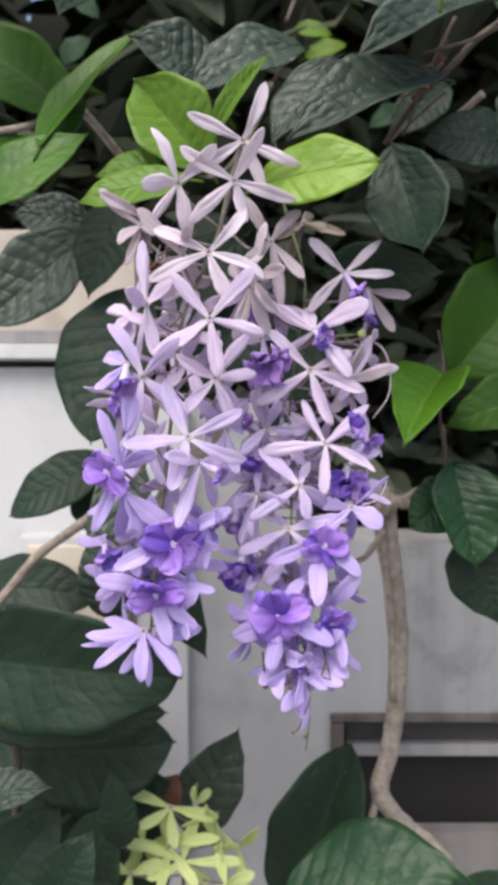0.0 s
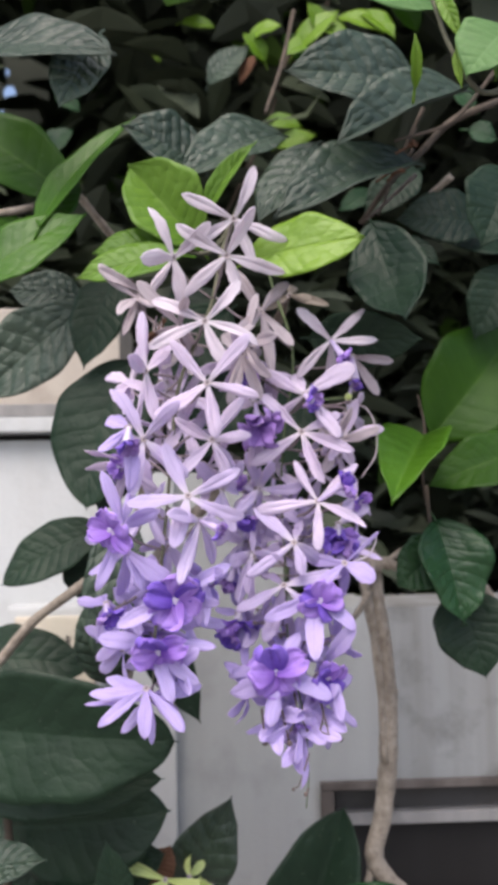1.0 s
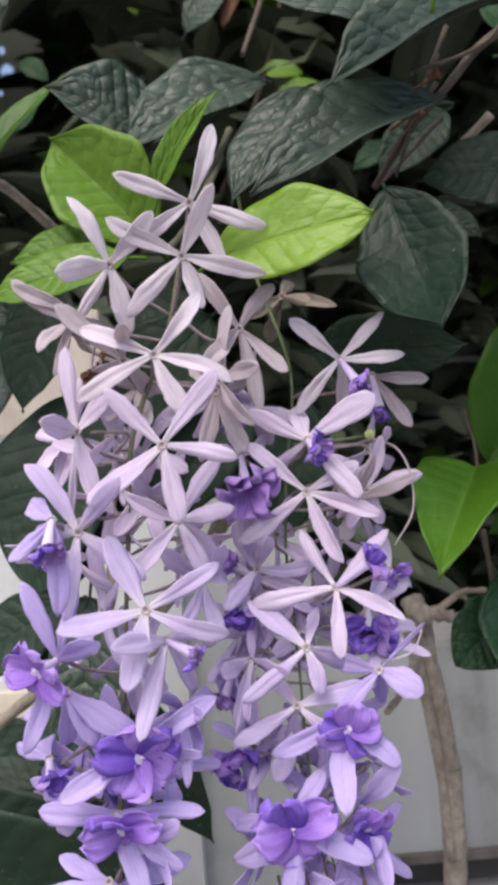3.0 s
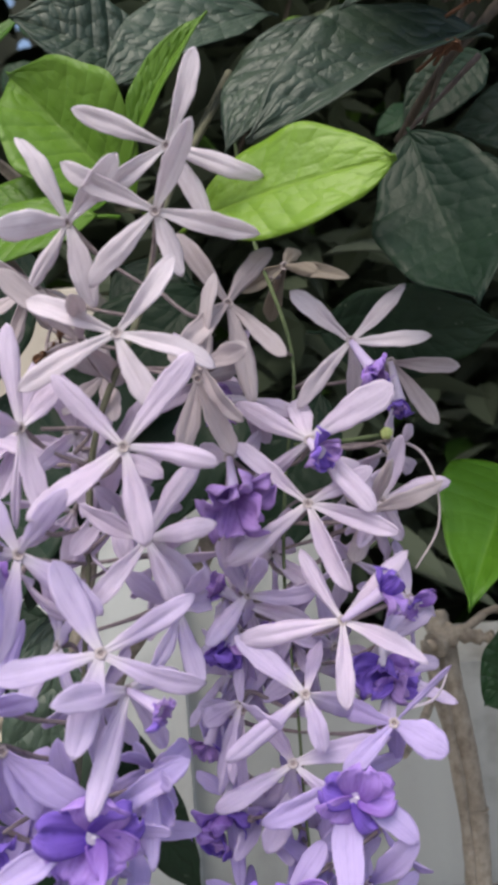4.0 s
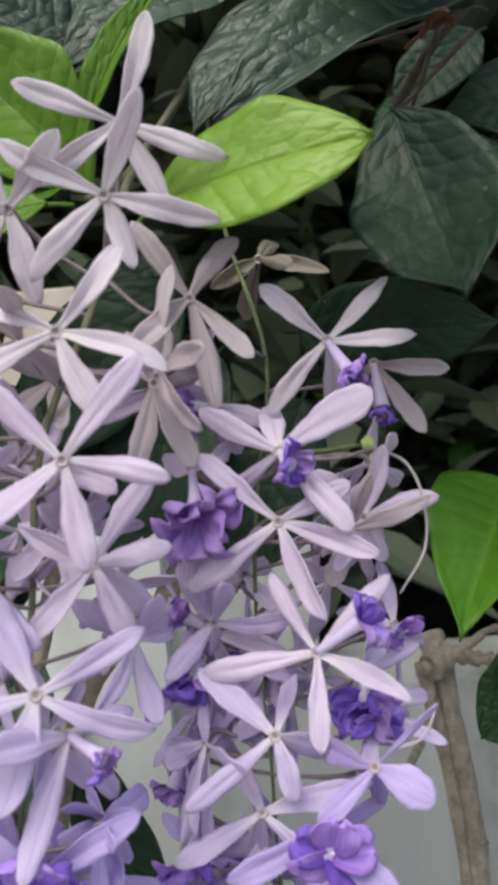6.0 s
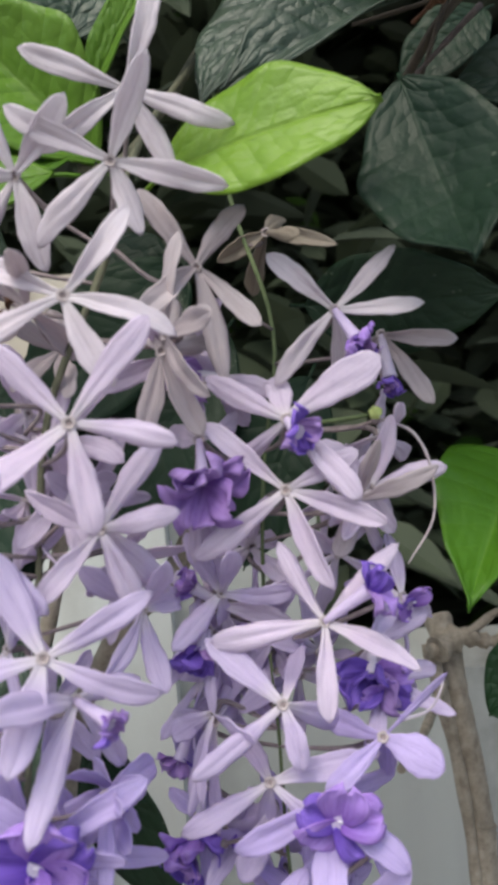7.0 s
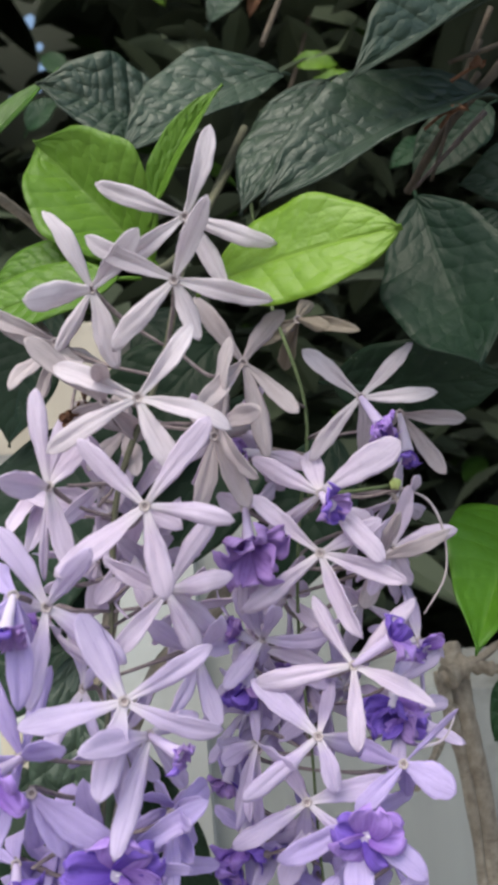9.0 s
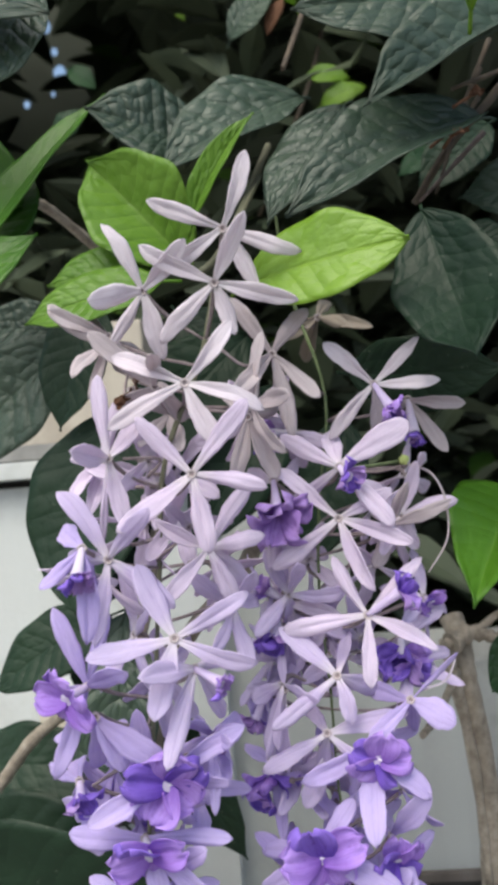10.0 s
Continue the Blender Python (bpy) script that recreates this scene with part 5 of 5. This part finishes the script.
short_raceme.flower(0.0451, 0.3980, 1.4891, -6, -12, ((235, -42, 25.5, 1), (314, -47, 25.5, 1), (43, -48, 25.5, 1.1), (31, 3, 17.7, 1)), "mauve", 8.4, (-0.3, -4.0, -7.6), (14, -10), True)
short_raceme.flower(0.0119, 0.3800, 1.4252, -1, -14, ((332, 5, 28.5, 1.1), (270, 4, 24.9, 1.3), (213, 4, 22.0, 1.5), (182, -35, 25.5, 0.9), (49, 3, 19.6, 0.95)), "blue", 12.5, (0.4, -6.0, -0.2), (8, 0))
short_raceme.flower(0.0358, 0.3870, 1.4263, -5, -13, ((288, 4, 27.3, 1), (256, -31, 25.5, 1), (46, 42, 25.5, 1.2), (152, -51, 25.0, 0.9)), "blue", 8.7, (0.3, -5.0, -7.0), (0, 30))
short_raceme.flower(-0.0017, 0.4010, 1.4549, 1, -8, ((121, -47, 25.5, 0.9), (288, -29, 25.5, 0.9), (104, -58, 23.2, 0.8), (273, 5, 33.0, 0.7)), "blue", 8.0, (-1.8, -4.0, -12.7), (70, -24), True)
short_raceme.flower(0.0040, 0.3900, 1.4749, 0, -5, ((191, -55, 23.7, 0.9), (19, -66, 21.7, 1), (253, 4, 23.5, 0.7), (264, 4, 27.2, 0.6), (62, -54, 24.1, 1)), "mauve")
short_raceme.flower(0.0172, 0.3880, 1.4534, -2, -9, ((246, 3, 19.3, 1.1), (206, -43, 25.5, 1), (290, -48, 25.5, 1)), "mauve")
short_raceme.flower(0.0210, 0.3950, 1.4002, -3, -17, ((215, 3, 16.9, 0.9), (193, -27, 25.5, 0.8), (280, 4, 25.5, 1.1), (236, -55, 24.0, 0.9), (320, 45, 25.5, 0.9)), "blue")
short_raceme.flower(0.0309, 0.3950, 1.3974, -4, -17, ((314, -54, 24.1, 0.9), (109, -51, 24.8, 0.9), (67, -62, 22.4, 0.9), (227, -57, 23.4, 1)), "blue", 4.8, (2.8, -2.0, 11.3), (-73, 54), True)
short_raceme.flower(0.0483, 0.3960, 1.5300, 12, -12, ((235, 28, 20.0, 1), (297, -35, 16.0, 1), (13, 25, 20.2, 1), (66, 29, 20.0, 1), (145, 27, 20.0, 1)), "lilac")
short_raceme.flower(0.0545, 0.4000, 1.5010, 48, -12, ((197, 2, 20.0, 1), (292, -24, 20.0, 1), (347, -12, 20.0, 1), (72, -15, 20.0, 1), (135, -51, 16.0, 1)), "mauve", 5.1, (2.0, -2.8, -1.3), (20, 35))
short_raceme.flower(0.0470, 0.3980, 1.4797, 0, -36, ((261, 2, 20.0, 1), (334, 2, 20.0, 1), (29, -23, 20.0, 1), (121, -22, 20.0, 1), (189, -51, 16.0, 1)), "mauve", 6.1, (0.7, -3.9, -1.9), (25, 10))
short_raceme.flower(0.0237, 0.3860, 1.4003, 12, 12, ((189, 25, 20.0, 1), (246, 54, 20.0, 1), (339, 40, 20.0, 1), (45, -35, 16.0, 1), (105, 46, 20.0, 1)), "blue", 4.3, (0.0, -1.6, -2.7), (60, 0), True)
short_raceme.flower(0.0226, 0.3900, 1.3903, 48, -12, ((196, 14, 20.0, 1), (255, 13, 20.0, 1), (353, -8, 20.0, 1), (54, -35, 16.0, 1), (126, -35, 16.0, 1)), "blue")
short_raceme.flower(0.0150, 0.3900, 1.4018, -24, -24, ((251, 49, 20.0, 1), (276, 31, 20.0, 1), (1, 37, 20.0, 1), (72, -35, 16.0, 1), (144, -35, 16.0, 1)), "blue")
short_raceme.flower(0.0079, 0.3920, 1.5066, 24, 0, ((217, 26, 20.0, 1), (279, -35, 16.0, 1), (350, 41, 20.0, 1), (90, 61, 20.0, 1), (122, 29, 20.0, 1)), "mauve")
short_raceme.flower(0.0036, 0.3900, 1.4768, -36, 24, ((194, 42, 11.9, 1), (247, 25, 24.4, 1), (289, 59, 22.4, 1), (3, 30, 22.4, 1), (90, -35, 17.9, 1)), "mauve")
short_raceme.flower(0.0469, 0.4020, 1.5220, 48, 12, ((317, -8, 20.0, 1), (6, -10, 20.0, 1), (90, -35, 16.0, 1), (170, 8, 20.0, 1), (234, -35, 16.0, 1)), "lilac")
short_raceme.flower(0.0156, 0.4050, 1.5169, 24, 0, ((292, 55, 20.0, 1), (9, -35, 16.0, 1), (94, 48, 20.0, 1), (150, 36, 20.0, 1), (225, -35, 16.0, 1)), "lilac")
short_raceme.flower(0.0314, 0.4050, 1.4878, 48, 24, ((305, -11, 20.0, 1), (19, -15, 20.0, 1), (90, -47, 16.0, 1), (156, -4, 20.0, 1), (234, -47, 16.0, 1)), "mauve")
short_raceme.flower(0.0530, 0.4080, 1.5437, 48, 36, ((191, 26, 20.0, 1), (270, -35, 16.0, 1), (343, 2, 20.0, 1), (54, -35, 16.0, 1), (121, 24, 20.0, 1)), "lilac")
short_raceme.flower(0.0077, 0.4050, 1.4429, 12, -12, ((224, 39, 20.0, 1), (289, 44, 20.0, 1), (9, -35, 16.0, 1), (93, 61, 20.0, 1), (153, -35, 16.0, 1)), "mauve")
short_raceme.flower(0.0415, 0.4000, 1.4358, -48, 24, ((208, -5, 20.0, 1), (270, -35, 16.0, 1), (350, 14, 20.0, 1), (50, 6, 20.0, 1), (126, -35, 16.0, 1)), "blue")
short_raceme.flower(-0.0003, 0.3950, 1.4134, 48, 24, ((195, 24, 20.0, 1), (261, 19, 15.8, 1), (336, 2, 20.0, 1), (45, -35, 16.0, 1), (117, -35, 16.0, 1)), "blue")
short_raceme.flower(0.0332, 0.3950, 1.4057, -24, -12, ((266, 47, 20.0, 1), (328, 23, 20.0, 1), (33, 47, 20.0, 1), (117, -35, 16.0, 1), (189, -35, 16.0, 1)), "blue")
short_raceme.flower(0.0016, 0.4000, 1.5696, 3, 5, ((62, -68, 21.4, 0.8), (220, -69, 21.2, 0.8), (318, -58, 23.1, 0.8)), "dusty", 6.0, (2.1, -3.0, -8.4), (66, 35), True)
short_raceme.flower(0.0014, 0.3980, 1.5048, 3, -7, ((46, -55, 23.7, 0.9), (131, -59, 22.9, 0.9), (284, -56, 23.4, 0.9)), "lilac", 6.8, (-2.8, -4.0, -12.9), (69, -35), True)
short_raceme.flower(-0.0035, 0.4020, 1.4718, 4, -13, ((243, -54, 24.0, 0.8), (291, -53, 24.2, 0.8), (169, -67, 21.6, 0.8), (268, -42, 25.5, 0.8)), "blue", 5.0, (-4.3, -3.0, -10.7), (64, -54), True)
short_raceme.flower(-0.0033, 0.4000, 1.4479, 4, -17, ((140, -62, 22.2, 0.8), (21, -65, 21.8, 0.9), (285, -58, 23.1, 0.9)), "blue", 7.6, (-3.3, -4.0, -9.1), (60, -39), True)
green_raceme.flower(-0.0385, 0.5000, 1.2576, 4, -26, ((359, 4, 34.3, 1), (155, 3, 32.0, 1), (77, 3, 24.7, 1), (207, 2, 22.0, 1), (319, -44, 27.6, 1)), "green")
green_raceme.flower(-0.0458, 0.5050, 1.2872, 5, -23, ((156, 3, 28.9, 1), (214, 2, 23.0, 1), (344, 3, 28.6, 1), (272, 2, 22.4, 1)), "green")
green_raceme.flower(-0.0678, 0.4950, 1.2533, 8, -26, ((157, 48, 27.9, 1), (12, 2, 20.1, 1), (73, -42, 28.7, 0.9), (260, 2, 20.5, 1)), "green")
green_raceme.flower(-0.0326, 0.5200, 1.2826, 4, -23, ((308, 2, 21.9, 0.9), (98, -56, 23.7, 0.8), (37, -56, 23.7, 0.8)), "green")
green_raceme.flower(-0.0465, 0.5050, 1.2641, 12, -12, ((253, 29, 27.6, 1), (304, 35, 27.6, 1), (16, 25, 30.1, 1), (99, -35, 22.1, 1), (167, 1, 29.3, 1)), "green")
green_raceme.flower(-0.0625, 0.5150, 1.2594, 12, -24, ((306, -35, 20.4, 1), (13, 7, 26.5, 1), (97, 2, 25.5, 1), (162, 17, 25.5, 1), (234, -35, 20.4, 1)), "green")
green_raceme.flower(-0.0131, 0.4900, 1.2488, 0, -12, ((321, 36, 25.5, 1), (44, 46, 25.5, 1), (108, -35, 20.4, 1), (181, 41, 25.5, 1), (252, -35, 20.4, 1)), "green")
green_raceme.flower(-0.0205, 0.5150, 1.2762, -24, 24, ((324, 49, 25.5, 1), (348, 36, 25.5, 1), (73, 32, 25.5, 1), (121, 54, 25.5, 1), (216, -35, 20.4, 1)), "green")
green_raceme.flower(-0.0071, 0.5200, 1.2571, 12, 12, ((283, 47, 25.5, 1), (0, -35, 20.4, 1), (72, 33, 25.5, 1), (139, 35, 25.5, 1), (216, -35, 20.4, 1)), "green")

# ---- flowers deeper in the racemes ----
long_raceme.fill(7, 11, 0.022, 1.45, 1.58)
long_raceme.fill(4, 31, 0.016, 1.41, 1.45)
short_raceme.fill(9, 12, 0.024, 1.44, 1.55)
short_raceme.fill(6, 32, 0.016, 1.395, 1.44)


def twiglet(owner, line, r0, r1, mat, knob=0.0):
    """A bare stalk; knob: a small bud at its end."""
    bm = tube(bmesh.new(), [Vector(q) - owner.at for q in line], r0, r1, 6, 5, 0.08, len(line))
    if knob:
        bmesh.ops.create_icosphere(bm, subdivisions=1, radius=knob, matrix=Matrix.Translation(Vector(line[-1]) - owner.at))
    return part("twiglet", bm, mat, owner.ob)


twiglet(short_raceme, [(0.0530, 0.3980, 1.5478), (0.0605, 0.3960, 1.5437), (0.0640, 0.3940, 1.5344), (0.0632, 0.3920, 1.5215), (0.0557, 0.3900, 1.5107)], 0.0005, 0.00025, SEPAL["dusty"], 0)
twiglet(short_raceme, [(0.0509, 0.3920, 1.4716), (0.0578, 0.3900, 1.4743), (0.0610, 0.3880, 1.4803), (0.0615, 0.3880, 1.4833)], 0.0005, 0.0002, SEPAL["lilac"], 0)
twiglet(short_raceme, [(0.0258, 0.4000, 1.5480), (0.0413, 0.3980, 1.5460), (0.0514, 0.3960, 1.5475)], 0.0006, 0.0005, PEDICEL, 0.0014)
twiglet(short_raceme, [(0.0271, 0.3830, 1.3871), (0.0225, 0.3820, 1.3748), (0.0194, 0.3810, 1.3723)], 0.0004, 0.0003, DRY_TWIG, 0.0009)
twiglet(short_raceme, [(0.0263, 0.3820, 1.3723), (0.0250, 0.3820, 1.3697)], 0.0006, 0.0005, DRY_TWIG, 0.0012)
twiglet(short_raceme, [(0.0201, 0.3850, 1.4196), (0.0220, 0.3830, 1.4048), (0.0186, 0.3810, 1.3978)], 0.0005, 0.0004, DRY_TWIG, 0.0008)
twiglet(short_raceme, [(0.0220, 0.3830, 1.4061), (0.0262, 0.3810, 1.3978)], 0.0004, 0.0004, DRY_TWIG, 0.0008)
twiglet(short_raceme, [(0.0303, 0.3850, 1.4145), (0.0339, 0.3830, 1.4048), (0.0312, 0.3810, 1.3952)], 0.0005, 0.0004, DRY_TWIG, 0.0008)
twiglet(short_raceme, [(0.0339, 0.3830, 1.4048), (0.0363, 0.3810, 1.3940)], 0.0004, 0.0003, DRY_TWIG, 0.0008)
twiglet(short_raceme, [(0.0300, 0.3820, 1.3975), (0.0413, 0.3810, 1.3932)], 0.0004, 0.0003, DRY_TWIG, 0.0011)
twiglet(short_raceme, [(0.0061, 0.3830, 1.4074), (0.0073, 0.3810, 1.3927)], 0.0005, 0.0005, DRY_TWIG, 0.0014)
twiglet(short_raceme, [(0.0149, 0.3830, 1.4074), (0.0181, 0.3810, 1.3922)], 0.0005, 0.0005, DRY_TWIG, 0.0014)
twiglet(short_raceme, [(0.0195, 0.3980, 1.4439), (0.0100, 0.3940, 1.4440), (0.0041, 0.3900, 1.4445)], 0.0006, 0.0005, PEDICEL, 0.0013)
twiglet(long_raceme, [(-0.0342, 0.3720, 1.4816), (-0.0447, 0.3680, 1.4625), (-0.0574, 0.3650, 1.4545)], 0.0007, 0.0006, PEDICEL, 0.0)
twiglet(long_raceme, [(-0.0330, 0.3720, 1.5228), (-0.0229, 0.3650, 1.5295), (-0.0191, 0.3620, 1.5274)], 0.0006, 0.0005, PEDICEL, 0)
twiglet(long_raceme, [(-0.0318, 0.3720, 1.5301), (-0.0383, 0.3650, 1.5290), (-0.0402, 0.3600, 1.5303)], 0.0007, 0.0006, PEDICEL, 0)
twiglet(long_raceme, [(-0.0113, 0.3780, 1.5947), (-0.0002, 0.3750, 1.5842), (0.0071, 0.3730, 1.5861)], 0.0006, 0.0005, PEDICEL, 0)
twiglet(long_raceme, [(-0.0344, 0.3740, 1.5498), (-0.0292, 0.3700, 1.5553), (-0.0390, 0.3600, 1.5561)], 0.0006, 0.0005, PEDICEL, 0)


def withered(owner, x, y, z, size, seed):
    """A dried brown corolla caught among the sepals."""
    rnd = random.Random(seed)
    dry = part("withered_corolla", tube(bmesh.new(), [(0, 0, 0), (0, 0.002, 0.004), (0.001, 0.004, 0.009)], 0.0006, 0.0004, 6, 3), PEDICEL, owner.ob, "dried orange-brown corolla")
    dry.location = Vector((x, y, z)) - owner.at
    for i in range(4):
        lo = part("dry_petal", DRY_LOBES[i % 2], None, dry)
        lo.matrix_basis = pose(0, 0, 0, rnd.uniform(0, 180), rnd.uniform(-60, 60), 90 * i + rnd.uniform(-30, 30)) @ Matrix.Diagonal((size, size * 0.8, size, 1))


DRY_LOBES = [lobe_mesh(BROWN_LEAF, rng, 2.6) for _ in range(2)]
withered(long_raceme, -0.0359, 0.3720, 1.5791, 0.0045, 237)
withered(long_raceme, -0.0396, 0.3720, 1.5767, 0.0040, 217)
twiglet(short_raceme, [(0.0245, 0.3920, 1.5480), (0.0389, 0.3920, 1.5481), (0.0494, 0.3920, 1.5489)], 0.0007, 0.0006, GREEN_STALK, 0)
twiglet(short_raceme, [(0.0493, 0.3910, 1.5489), (0.0504, 0.3910, 1.5491), (0.0513, 0.3910, 1.5494)], 0.0012, 0.0021, SEPAL["green"], 0.0016)
